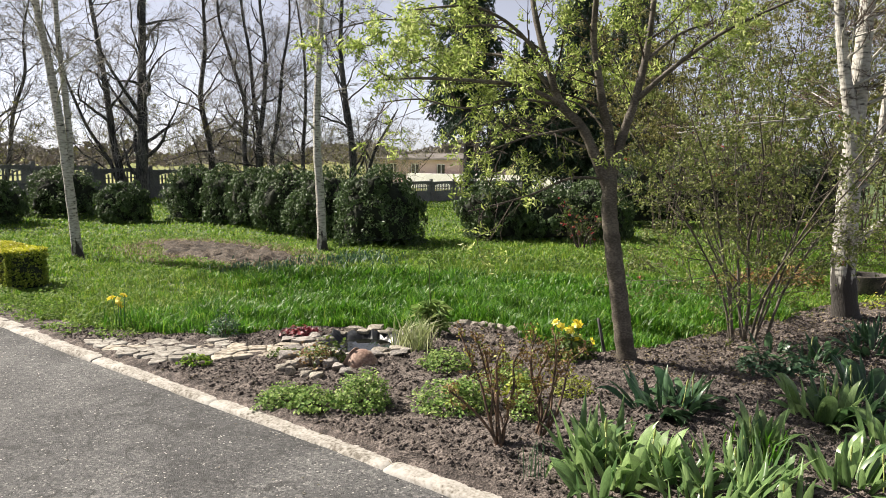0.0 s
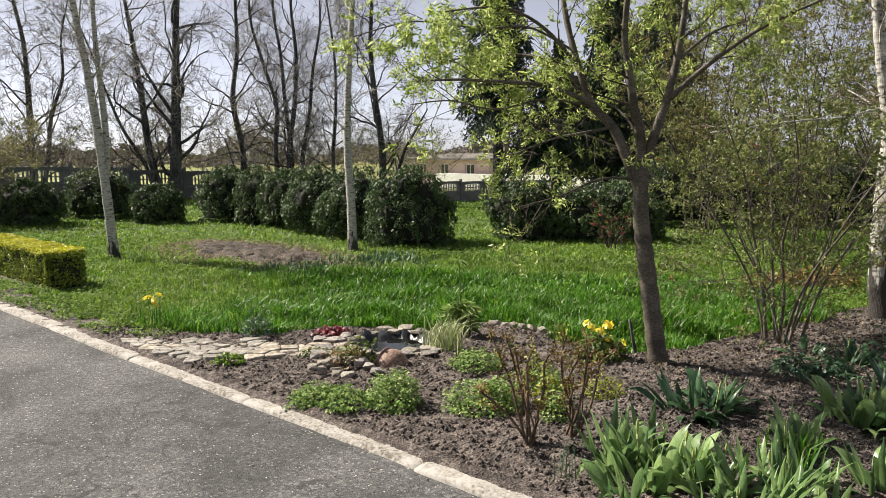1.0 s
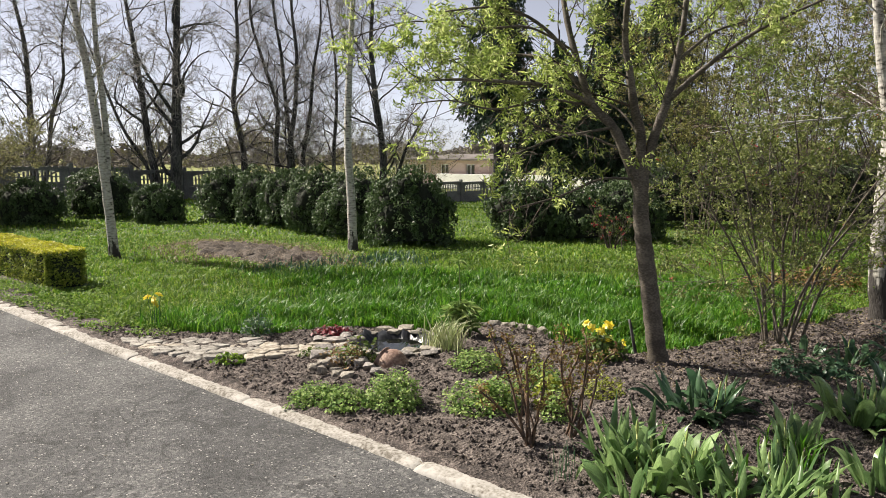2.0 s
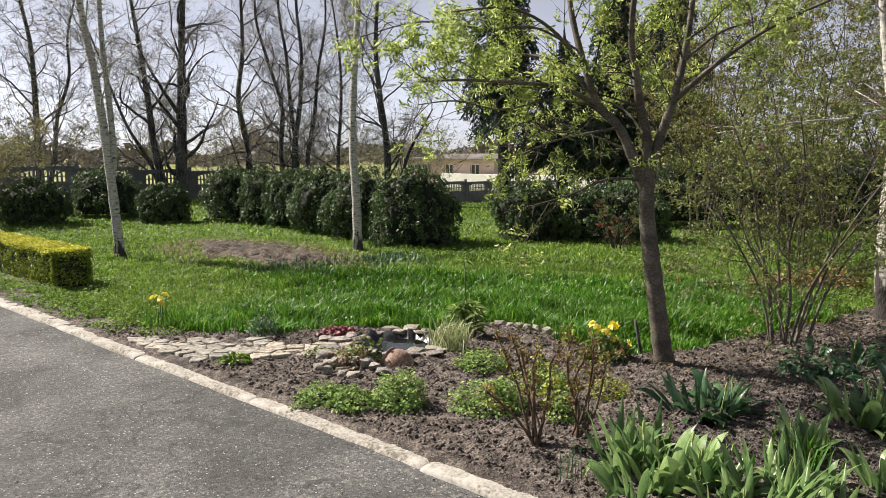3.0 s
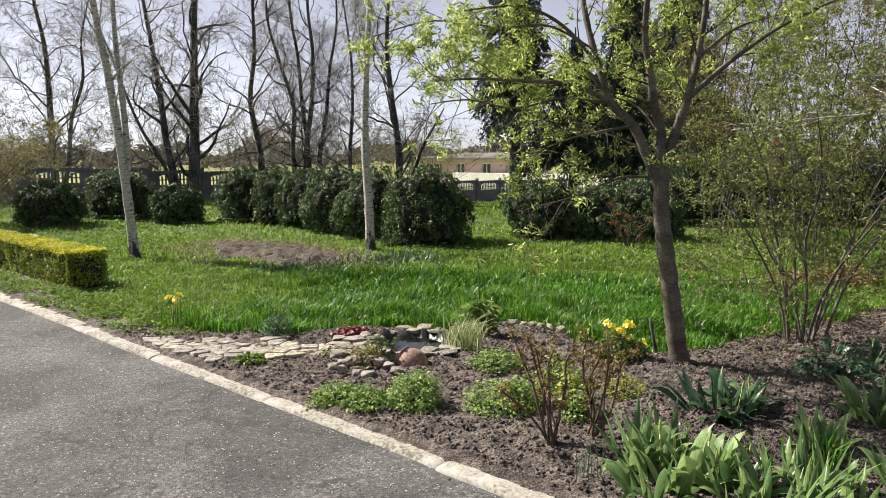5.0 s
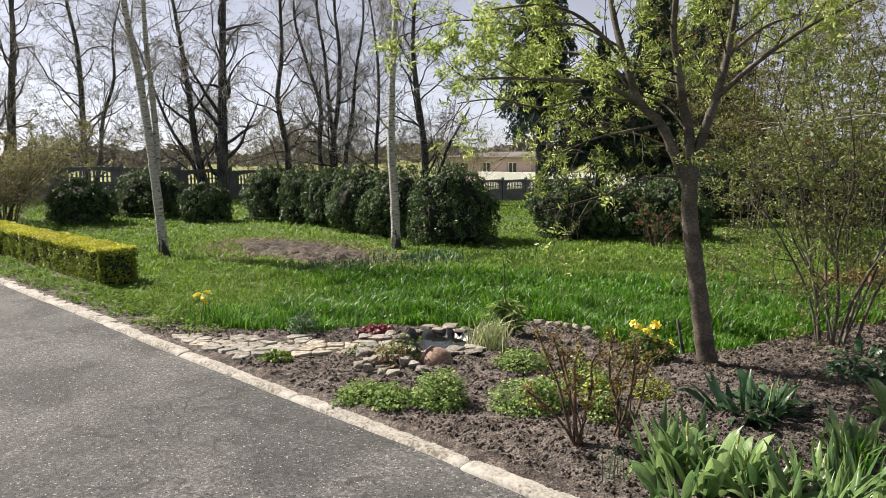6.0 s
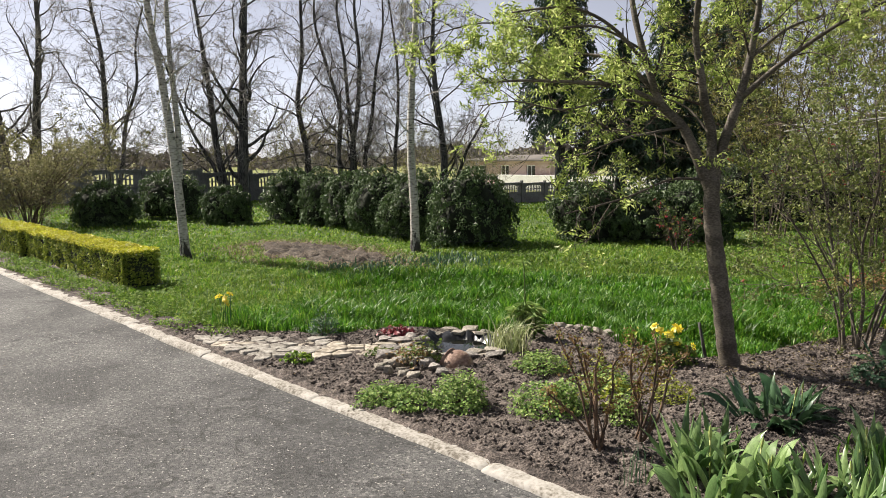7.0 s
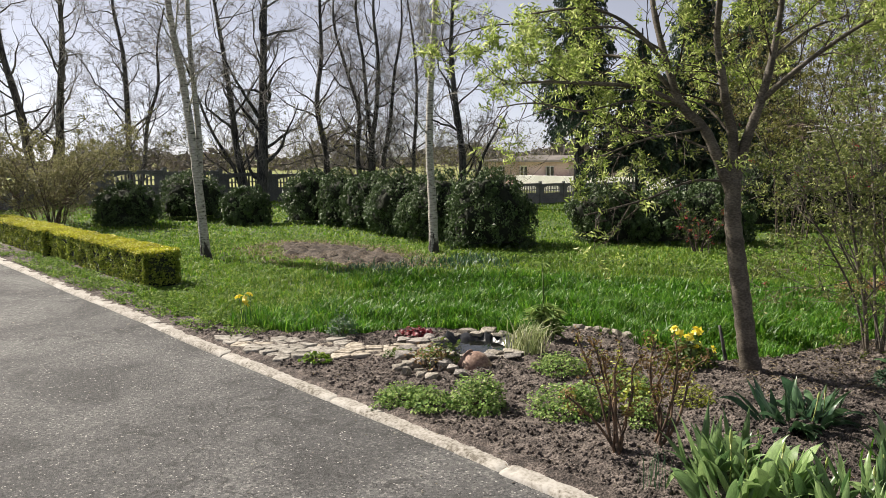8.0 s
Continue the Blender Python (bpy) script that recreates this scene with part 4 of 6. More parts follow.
# ---- fence of cast concrete panels ----
def concrete_fence():
    fence = thing("concrete_fence", (-10.85, 27.3, 0), "low grey cast-concrete fence with arched openwork upper panels", "fence")
    W, H0, H1, T = 2.0, 0.52, 0.52, 0.05
    low = box_bm(W - 0.06, T, H0, 0.008)
    me_low = bpy.data.meshes.new("lower_panel")
    low.to_mesh(me_low)
    low.free()
    up = bmesh.new()
    box_bm(W - 0.06, T, 0.07, 0.008, (0, 0, 0), up)
    box_bm(W - 0.06, T, 0.06, 0.008, (0, 0, H1 - 0.06), up)
    for s in (-1, 1):
        box_bm(0.3, T, H1 - 0.128, 0.006, (s * (W / 2 - 0.18), 0, 0.0685), up)
    box_bm(1.34, T, 0.035, 0.006, (0, 0, 0.22), up)
    for k in range(9):
        x = -0.56 + k * 0.14
        top = 0.46 - 0.1 * abs(x) ** 2 / 0.31
        box_bm(0.055, T * 0.9, top - 0.06, 0.006, (x, 0, 0.066), up)
    for k in range(12):
        x = -0.64 + k * 0.1164
        z = 0.33 + 0.12 * math.sqrt(max(0, 1 - (x / 0.68) ** 2))
        box_bm(0.118, T * 0.96, H1 - 0.055 - z, 0.004, (x, 0, z), up)
    me_up = bpy.data.meshes.new("openwork_panel")
    up.to_mesh(me_up)
    up.free()
    post = box_bm(0.14, 0.14, 1.3, 0.012)
    me_post = bpy.data.meshes.new("fence_post")
    post.to_mesh(me_post)
    post.free()
    me_cap = bpy.data.meshes.new("coping")
    cap = bmesh.new()
    outline = [(-1.0, 0.0), (1.0, 0.0)] + [(1.0 - k * 0.05, 0.05 + 0.014 * math.sin(k * 1.57)) for k in range(41)]
    face = cap.faces.new([cap.verts.new((x, -0.045, z)) for x, z in outline])
    ext = bmesh.ops.extrude_face_region(cap, geom=[face])
    for v in ext["geom"]:
        if isinstance(v, bmesh.types.BMVert):
            v.co.y = 0.045
    bmesh.ops.recalc_face_normals(cap, faces=cap.faces[:])
    cap.to_mesh(me_cap)
    cap.free()
    for m in (me_low, me_up, me_post, me_cap):
        m.materials.append(M["concrete"])
    dx, dy = 0.605, 0.796
    ang = math.atan2(dy, dx)
    for k in range(-8, 13):
        s = k * 2.06 + 0.4
        px, py = s * dx, s * dy
        z0 = float(hgt(-10.85 + px, 27.3 + py))
        z1 = float(hgt(-10.85 + px + dx * 1.03, 27.3 + py + dy * 1.03))
        for me, name, q, z in ((me_post, "fence_post", 0.0, z0 - 0.1), (me_low, "lower_panel", 1.03, z1 - 0.01), (me_up, "openwork_panel", 1.03, z1 + 0.512), (me_cap, "coping", 1.03, z1 + 1.034)):
            o = new(name, me)
            o.parent = fence
            o.matrix_basis = Matrix.Translation((px + dx * q, py + dy * q, z)) @ Matrix.Rotation(ang, 4, "Z")


concrete_fence()


# ---- the house beyond ----
def far_house():
    z0 = float(hgt(3, 66)) - 0.3
    h = thing("house", (2.6, 65.0, z0), "low pink-plastered house with a shallow grey roof", "house")
    h.rotation_euler = (0, 0, radians(-42))
    ez = 1.17 - z0
    wall = bmesh.new()
    xs = [-8.4, -7.2, -6.3, -4.6, -3.6, -1.6, -0.6, 1.0]
    z_lo, z_hi = ez - 1.75, ez - 0.45
    for k in range(len(xs) - 1):
        w, c = xs[k + 1] - xs[k], (xs[k] + xs[k + 1]) / 2
        if k % 2 == 0:
            box_bm(w, 0.4, ez, 0, (c, -2.8, 0), wall)
        else:
            box_bm(w, 0.4, z_lo, 0, (c, -2.8, 0), wall)
            box_bm(w, 0.4, ez - z_hi, 0, (c, -2.8, z_hi), wall)
    box_bm(9.4, 0.4, ez, 0, (-3.7, 3.0, 0), wall)
    for s in (-8.2, 0.8):
        box_bm(0.4, 5.4, ez, 0, (s, 0.1, 0), wall)
    part("wall", wall, "plaster_pink", h)
    for k in range(1, len(xs) - 1, 2):
        c, w = (xs[k] + xs[k + 1]) / 2, xs[k + 1] - xs[k]
        wd = part("window", box_bm(w, 0.06, z_hi - z_lo, 0, (c, -2.82, z_lo)), "glass_dark", h)
        fr = bmesh.new()
        for q in (-w / 2 + 0.05, 0, w / 2 - 0.05):
            box_bm(0.08, 0.08, z_hi - z_lo, 0.005, (c + q, -2.87, z_lo), fr)
        for q in (0, z_hi - z_lo - 0.08):
            box_bm(w, 0.078, 0.08, 0.005, (c, -2.87, z_lo + q), fr)
        part("window_frame", fr, "whitewash", wd)
    r = bmesh.new()
    rz = 0.4
    V = [(-9, -3.5, 0), (1.6, -3.5, 0), (1.6, 3.6, 0), (-9, 3.6, 0), (-6.5, 0, rz), (-0.9, 0, rz)]
    V = [r.verts.new((x, y, z + ez)) for x, y, z in V] + [r.verts.new((x, y, ez - 0.14)) for x, y, z in V[:4]]
    for f in ((0, 1, 5, 4), (1, 2, 5), (2, 3, 4, 5), (3, 0, 4), (0, 6, 7, 1), (1, 7, 8, 2), (2, 8, 9, 3), (3, 9, 6, 0), (9, 8, 7, 6)):
        r.faces.new([V[i] for i in f])
    part("roof", r, "roof", h)
    zz = float(hgt(3.5, 55))
    g = thing("garden_wall", (3.5, 59.4, zz - 0.4), "long whitewashed garden wall in front of the house", "wall")
    g.rotation_euler = (0, 0, radians(-40))
    part("wall", box_bm(17, 0.3, -0.08 - zz + 0.4, 0.02), "whitewash", g)
    zo = float(hgt(12.5, 40))
    o = thing("outbuilding", (13.2, 41, zo), "small orange-plastered outbuilding behind shrubs", "building")
    part("wall", box_bm(2.2, 2.5, 1.2 - zo, 0.01), "plaster_orange", o)
    part("roof", box_bm(2.6, 2.9, 0.2, 0.01, (0, 0, 1.2 - zo + 0.002)), "roof", o)


far_house()


def far_woods():
    """The low bare treeline on the horizon."""
    rng = np.random.default_rng(5)
    b = Buf()
    n = 14000
    a = rng.uniform(-1.25, 0.75, n)
    D = rng.uniform(190, 260, n)
    x, y = np.sin(a) * D, np.cos(a) * D
    top = 3.5 + 3 * lumps(a * 40, a * 13, 1.0, 6) + 1.5 * rng.uniform(size=n)
    z = hgt(x, y) + rng.uniform(0, 1, n) * np.maximum(1.2, top)
    b.leaves(np.stack([x, y, z], 1), 2.2, rng, 0.5, None, 1.0)
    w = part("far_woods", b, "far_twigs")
    tagged(w, "hazy leafless woodland along the horizon", "woods", "", "stuff")


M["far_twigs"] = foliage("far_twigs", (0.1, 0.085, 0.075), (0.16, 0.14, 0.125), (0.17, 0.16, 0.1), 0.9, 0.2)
far_woods()


def spruce(at, H, R, seed, low=2.3):
    """A dark spruce: whorls of drooping boughs hung with needle sprays."""
    rng = np.random.default_rng(seed)
    z0 = float(hgt(*at))
    t = thing("spruce_tree", (at[0], at[1], z0 - 0.05), "tall dark green spruce with drooping boughs", "tree", "spruces by the fence")
    wood, nd = Buf(), Buf()
    wood.tube([(0, 0, 0), (0.02, 0, H * 0.5), (0, 0, H)], [0.2, 0.12, 0.02], 8)
    C, A = [], []
    z = low
    while z < H - 0.3:
        f = 1 - (z / H) ** 1.3
        for k in range(8):
            a = rng.uniform(0, 6.28)
            L = R * f * rng.uniform(0.7, 1.1)
            n = 6
            pts = []
            for i in range(n + 1):
                u = i / n
                pts.append((math.cos(a) * L * u, math.sin(a) * L * u, z + 0.1 * L * u - 0.34 * L * u * u))
            wood.tube(pts, np.linspace(0.03, 0.006, n + 1), 3)
            m = int(L * 150)
            u = rng.uniform(0.15, 1, m)
            w = rng.normal(size=m) * 0.16 * L * (1 - 0.5 * u)
            dr = rng.uniform(0, 0.45, m) * (0.4 + 0.6 * u)
            px, py = np.cos(a) * L * u - np.sin(a) * w, np.sin(a) * L * u + np.cos(a) * w
            C.append(np.stack([px, py, z + 0.1 * L * u - 0.34 * L * u * u - dr], 1))
            A.append(np.stack([np.cos(a) * 0.5 + 0 * u, np.sin(a) * 0.5 + 0 * u, -0.8 + 0 * u], 1))
        z += 0.26
    nd.leaves(np.concatenate(C), 0.17, rng, 0.3, None, 1.0, 0.1, np.concatenate(A))
    part("trunk", wood, "bark_dark", t, smooth=True)
    tagged(part("needle_cover", nd, "needle", t), kind="stuff")


spruce((0.85, 25.5), 11, 1.95, 81, 3.0)
spruce((2.75, 25.0), 5.9, 2.7, 84, 1.9)
spruce((4.6, 26.2), 9.0, 2.6, 82, 1.8)
spruce((7.0, 28.5), 10, 3.0, 83, 0.8)


# ---- shrubs ----
def shrub(at, stems, H, R, seed, label, leaf, bark, n_leaf, size, red=0, spread=0.3, spec=None, group=""):
    """A many-stemmed shrub with small leaves along its twigs."""
    rng = np.random.default_rng(seed)
    t = thing("shrub", (at[0], at[1], float(hgt(*at)) - 0.02), label, "shrub", group)
    twigs, tips = Buf(), []
    spec = spec or [(6, 0.55, 40, 0.13, 0.04), (4, 0.55, 45, 0.16, 0.0)]
    for k in range(stems):
        a = k * 6.283 / stems + rng.uniform(-0.4, 0.4)
        r0, r1 = rng.uniform(0, spread), R * rng.uniform(0.35, 1.0)
        h = H * rng.uniform(0.7, 1.05)
        pts = [(math.cos(a) * (r0 + (r1 - r0) * f ** 1.4) + rng.normal() * 0.03, math.sin(a) * (r0 + (r1 - r0) * f ** 1.4) + rng.normal() * 0.03, h * f) for f in (0, 0.25, 0.5, 0.75, 1.0)]
        stem = Buf()
        path, rad = limb(stem, pts, rng.uniform(0.009, 0.019), 0.004, 5, k, 3)
        bear(twigs, path, rad, 10 if H < 3 else 8, H * 0.33, spec, rng, tips, 0.2, 50, twigs, 0.6)
        part("stem", stem, bark, t, smooth=True)
    tagged(part("branchwork", twigs, bark, t), kind="stuff")
    T = np.array([p for p, d in tips if H < 3 or p[2] > 1.5 or rng.uniform() < 0.22])
    pick = np.repeat(rng.integers(0, len(T), n_leaf // 5), 5)
    lv = Buf()
    lv.leaves(T[pick] + rng.normal(size=(len(pick), 3)) * size * 0.6, size, rng, 0.5)
    tagged(part("foliage", lv, leaf, t), kind="stuff")
    if red:
        fl = Buf()
        c = T[rng.integers(0, len(T), red)]
        fl.leaves(np.repeat(c, 6, 0) + rng.normal(size=(red * 6, 3)) * 0.014, 0.016 if H > 1 else 0.024, rng, 0.8)
        tagged(part("blossom", fl, "petal_red", t, "small red blossoms"), kind="stuff")


S3 = [(5, 0.6, 42, 0.14, 0.03), (4, 0.6, 45, 0.17, 0.0), (2, 0.6, 45, 0.2, -0.02)]
shrub((2.55, 6.25), 10, 2.2, 1.25, 91, "open many-stemmed shrub coming into small green leaf", "leaf_olive", "bark_smooth", 17000, 0.03, 34, 0.14, [(5, 0.6, 42, 0.18, 0.03), (4, 0.6, 45, 0.22, 0.0), (2, 0.6, 45, 0.25, -0.02)])
shrub((-11.9, 16.6), 28, 2.25, 2.6, 92, "broad shrub with pale opening buds beside the hedge", "leaf_bud_pale", "twig_brown", 26000, 0.05, 0, 0.6, S3)
shrub((2.35, 12.6), 7, 0.8, 0.7, 93, "low quince shrub with red blossom", "leaf_shrub", "twig_dark", 900, 0.035, 40, 0.25)
for k, (x, y, H, R, leaf) in enumerate([(4.6, 11.0, 3.4, 1.7, "leaf_olive"), (6.6, 12.0, 4.2, 2.0, "leaf_bud"), (4.4, 15.0, 4.8, 2.2, "leaf_bud"), (8.8, 13.0, 4.6, 2.2, "leaf_olive"), (7.0, 16.0, 5.6, 2.4, "leaf_bud"), (10.5, 16.5, 5.6, 2.4, "leaf_bud"), (6.0, 20.0, 6.6, 2.6, "leaf_bud"), (10.0, 21.0, 7.0, 2.8, "leaf_bud"), (8.0, 24.5, 7.5, 2.8, "leaf_bud"), (12.8, 22.0, 7.5, 2.8, "leaf_shrub")]):
    shrub((x, y), 9 if k < 4 else 14, H, R, 94 + k, "tall loose shrub in bud with reddish shoots", leaf, "twig_dark", 11000 if k < 5 else 7500, 0.03 + 0.0016 * y, 40, 0.5, [(5, 0.62, 42, 0.18, 0.03), (4, 0.62, 45, 0.22, 0.0)], "tall shrubs behind the birch")
for k, (x, y, H) in enumerate([(-15.2, 25.0, 3.2), (-12.6, 27.5, 3.6), (-9.8, 30.0, 4.0), (-8.0, 31.5, 3.6), (-6.0, 34.0, 4.0), (-4.2, 36.0, 3.6), (-2.6, 38.5, 3.8), (-18.5, 22.5, 3.0)]):
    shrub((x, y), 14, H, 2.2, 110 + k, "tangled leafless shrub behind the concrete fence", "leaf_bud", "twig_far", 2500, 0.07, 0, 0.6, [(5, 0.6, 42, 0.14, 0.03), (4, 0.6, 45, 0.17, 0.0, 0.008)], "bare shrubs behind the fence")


# ---- small plants and things of the flower bed ----
def leaf_object_mat(name, c1, c2, rough=0.4, trans=0.3):
    """For leaves that are objects: shade by object, with faint lengthwise streaks."""
    m, nt, b, mk, ln = nodes_of(name)
    oi = mk("ShaderNodeObjectInfo")
    r = ramp(nt, [(0.0, c1), (1.0, c2)])
    ln(oi.outputs["Random"], r.inputs[0])
    tc, mp, n = mk("ShaderNodeTexCoord"), mk("ShaderNodeMapping"), mk("ShaderNodeTexNoise")
    mp.inputs["Scale"].default_value = (40, 40, 4)
    n.inputs["Scale"].default_value, n.inputs["Detail"].default_value = 1.0, 4
    ln(tc.outputs["Object"], mp.inputs[0])
    ln(mp.outputs[0], n.inputs["Vector"])
    ma, hs = mk("ShaderNodeMapRange"), mk("ShaderNodeHueSaturation")
    ma.inputs[1].default_value, ma.inputs[2].default_value, ma.inputs[3].default_value, ma.inputs[4].default_value = 0.3, 0.7, 0.75, 1.25
    ln(n.outputs[0], ma.inputs[0])
    ln(ma.outputs[0], hs.inputs["Value"])
    ln(r.outputs[0], hs.inputs["Color"])
    ln(hs.outputs[0], b.inputs["Base Color"])
    b.inputs["Roughness"].default_value = rough
    t, ms = mk("ShaderNodeBsdfTranslucent"), mk("ShaderNodeMixShader")
    ms.inputs[0].default_value = trans
    ln(hs.outputs[0], t.inputs[0])
    ln(b.outputs[0], ms.inputs[1])
    ln(t.outputs[0], ms.inputs[2])
    ln(ms.outputs[0], nt.nodes["Material Output"].inputs[0])
    return m


M["tulip_leaf"] = leaf_object_mat("tulip_leaf", (0.075, 0.155, 0.055), (0.29, 0.42, 0.16), 0.32, 0.4)
# Tulips in tree shadow: that shade is put into this darker leaf colour.
M["tulip_leaf_shaded"] = leaf_object_mat("tulip_leaf_shaded", (0.03, 0.08, 0.04), (0.09, 0.17, 0.075), 0.32, 0.3)
M["bud"] = surface("bud", [(0.3, (0.2, 0.28, 0.06)), (0.7, (0.38, 0.4, 0.14))], 20, 80, 0.5, 0.2, 0.002)
M["leaf_mound"] = foliage("leaf_mound", (0.1, 0.19, 0.05), (0.25, 0.37, 0.1), (0.48, 0.57, 0.22), 0.6, 0.35, 0.2)
M["leaf_weed"] = foliage("leaf_weed", (0.08, 0.155, 0.028), (0.165, 0.265, 0.05), (0.28, 0.37, 0.1), 0.65, 0.35, 0.15)
M["leaf_yellow_green"] = foliage("leaf_yellow_green", (0.17, 0.21, 0.025), (0.3, 0.34, 0.045), (0.4, 0.4, 0.08), 0.5, 0.3)
M["leaf_cream"] = foliage("leaf_cream", (0.2, 0.26, 0.09), (0.44, 0.47, 0.24), (0.66, 0.66, 0.45), 0.5, 0.3)
M["leaf_blue"] = foliage("leaf_blue", (0.03, 0.075, 0.04), (0.055, 0.12, 0.06), (0.1, 0.16, 0.09), 0.45, 0.25)
M["leaf_red"] = foliage("leaf_red", (0.1, 0.012, 0.02), (0.22, 0.03, 0.045), (0.3, 0.06, 0.06), 0.5, 0.25)
M["leaf_rust"] = foliage("leaf_rust", (0.12, 0.07, 0.03), (0.23, 0.14, 0.055), (0.3, 0.22, 0.08), 0.6, 0.3)
M["leaf_orange"] = foliage("leaf_orange", (0.2, 0.11, 0.05), (0.33, 0.2, 0.08), (0.3, 0.29, 0.08), 0.6, 0.3)
M["petal_yellow"] = foliage("petal_yellow", (0.75, 0.58, 0.03), (0.85, 0.72, 0.06), (0.9, 0.82, 0.25), 0.5, 0.25)
M["straw"] = foliage("straw", (0.14, 0.11, 0.065), (0.25, 0.2, 0.12), (0.36, 0.3, 0.2), 0.8, 0.15)
M["terracotta"] = surface("terracotta", [(0.2, (0.17, 0.1, 0.075)), (0.5, (0.27, 0.17, 0.13)), (0.8, (0.38, 0.28, 0.22))], 6, 50, 0.75, 0.3, 0.004)
M["film"] = surface("film", [(0.2, (0.006, 0.0065, 0.008)), (0.8, (0.018, 0.02, 0.024))], 8, 30, 0.36, 0.4, 0.01)
M["water"] = surface("water", [(0.3, (0.006, 0.007, 0.006)), (0.7, (0.012, 0.013, 0.01))], 3, 20, 0.05, 0.05, 0.002)
M["grey_stone"] = surface("grey_stone", [(0.2, (0.11, 0.1, 0.092)), (0.5, (0.24, 0.218, 0.2)), (0.8, (0.4, 0.36, 0.33))], 7, 40, 0.85, 0.7, 0.012, per_object=0.35)
M["sandstone"] = surface("sandstone", [(0.28, (0.18, 0.15, 0.115)), (0.5, (0.3, 0.262, 0.21)), (0.72, (0.4, 0.36, 0.3))], 7, 40, 0.85, 0.6, 0.01, per_object=0.15)
M["basket"] = surface("basket", [(0.3, (0.02, 0.018, 0.016)), (0.7, (0.07, 0.06, 0.05))], 10, 60, 0.8, 0.6, 0.01)


def bz(x, y):
    return float(bed_soil_z(np.array([x]), np.array([y]))[0])


def strip_leaf(name, bend, width, fold, twist, material):
    """A broad blade one unit long, rising along z and bending over towards x: folded lengthwise, wavy-edged."""
    V, F = [], []
    n = 8
    a, x, z = 0.12, 0.0, 0.0
    for k in range(n + 1):
        u = k / n
        w = width * (0.35 + 0.65 * math.sin(math.pi * min(1, u * 0.95 + 0.08)) ** 0.8) * (1 - u ** 5) + 0.002
        tw = twist * u
        for s in (-1, 0, 1):
            lift = fold * w * abs(s) + 0.012 * math.sin(u * 11 + s * 2) * abs(s)
            V.append((x - math.cos(a) * lift * -1 * 0.8 + math.sin(tw) * s * w * 0.3, s * w * math.cos(tw) * 0.5, z + math.sin(a) * lift))
        x += math.sin(a) / n
        z += math.cos(a) / n
        a += bend / n * (0.4 + 1.2 * u)
    for k in range(n):
        for j in range(2):
            i = k * 3 + j
            F += [(i, i + 1, i + 4), (i, i + 4, i + 3)]
    me = mesh_np(name, V, F)
    me.polygons.foreach_set("use_smooth", [True] * len(me.polygons))
    me.materials.append(M[material])
    return me


TULIP_LEAVES = {m: [strip_leaf("leaf", b, w, f, t, m) for b, w, f, t in ((0.6, 0.16, 0.5, 0.7), (1.0, 0.21, 0.4, -0.9), (1.6, 0.23, 0.35, 1.1), (2.3, 0.21, 0.3, -0.7), (0.4, 0.105, 0.6, 1.0), (1.2, 0.33, 0.3, 0.6))]
                for m in ("tulip_leaf", "tulip_leaf_shaded")}


def bud_mesh():
    b = Buf()
    b.tube([(0, 0, 0), (0.004, 0, 0.1), (0, 0, 0.2)], [0.004, 0.004, 0.004], 5)
    b.tube([(0, 0, 0.195), (0, 0, 0.21), (0, 0, 0.23), (0, 0, 0.25), (0, 0, 0.262)], [0.004, 0.0075, 0.0085, 0.006, 0.001], 7)
    me = b.mesh("bud")
    me.materials.append(M["bud"])
    return me


BUD = bud_mesh()


def tulip_clump(x, y, n, L, seed, spread=0.12, dark=False, buds=2, flop=0.25):
    rng = np.random.default_rng(seed)
    t = thing("tulip_clump", (x, y, bz(x, y) - 0.015), "clump of broad grey-green tulip leaves" + (" with pale closed buds" if buds else " growing in the soil"), "plant", "tulips in the bed")
    for k in range(n):
        a, r = rng.uniform(0, 360), spread * math.sqrt(rng.uniform())
        f = rng.uniform() < (0.5 if dark else flop)
        # dark: clumps in tree shadow take the leaf with shade in its colour.
        pool = TULIP_LEAVES["tulip_leaf_shaded" if dark else "tulip_leaf"]
        o = new("leaf", pool[int(rng.choice([2, 3, 5] if f else [0, 0, 1, 4, 4, 5]))])
        o.parent = t
        s = L * rng.uniform(0.6, 1.12)
        o.matrix_basis = pose(r * math.cos(radians(a)), r * math.sin(radians(a)), 0, rng.uniform(-10, 10), rng.uniform(-4, 30) if not f else rng.uniform(20, 58), a + rng.uniform(-40, 40)) @ Matrix.Diagonal((s, s * rng.uniform(0.7, 1.2), s, 1))
    for k in range((buds + 1) // 2):
        o = new("bud", BUD)
        o.parent = t
        s = L * rng.uniform(2.4, 3.2)
        o.matrix_basis = pose(rng.normal() * spread * 0.5, rng.normal() * spread * 0.5, 0, rng.normal() * 6, rng.normal() * 6, 0) @ Matrix.Scale(s, 4)


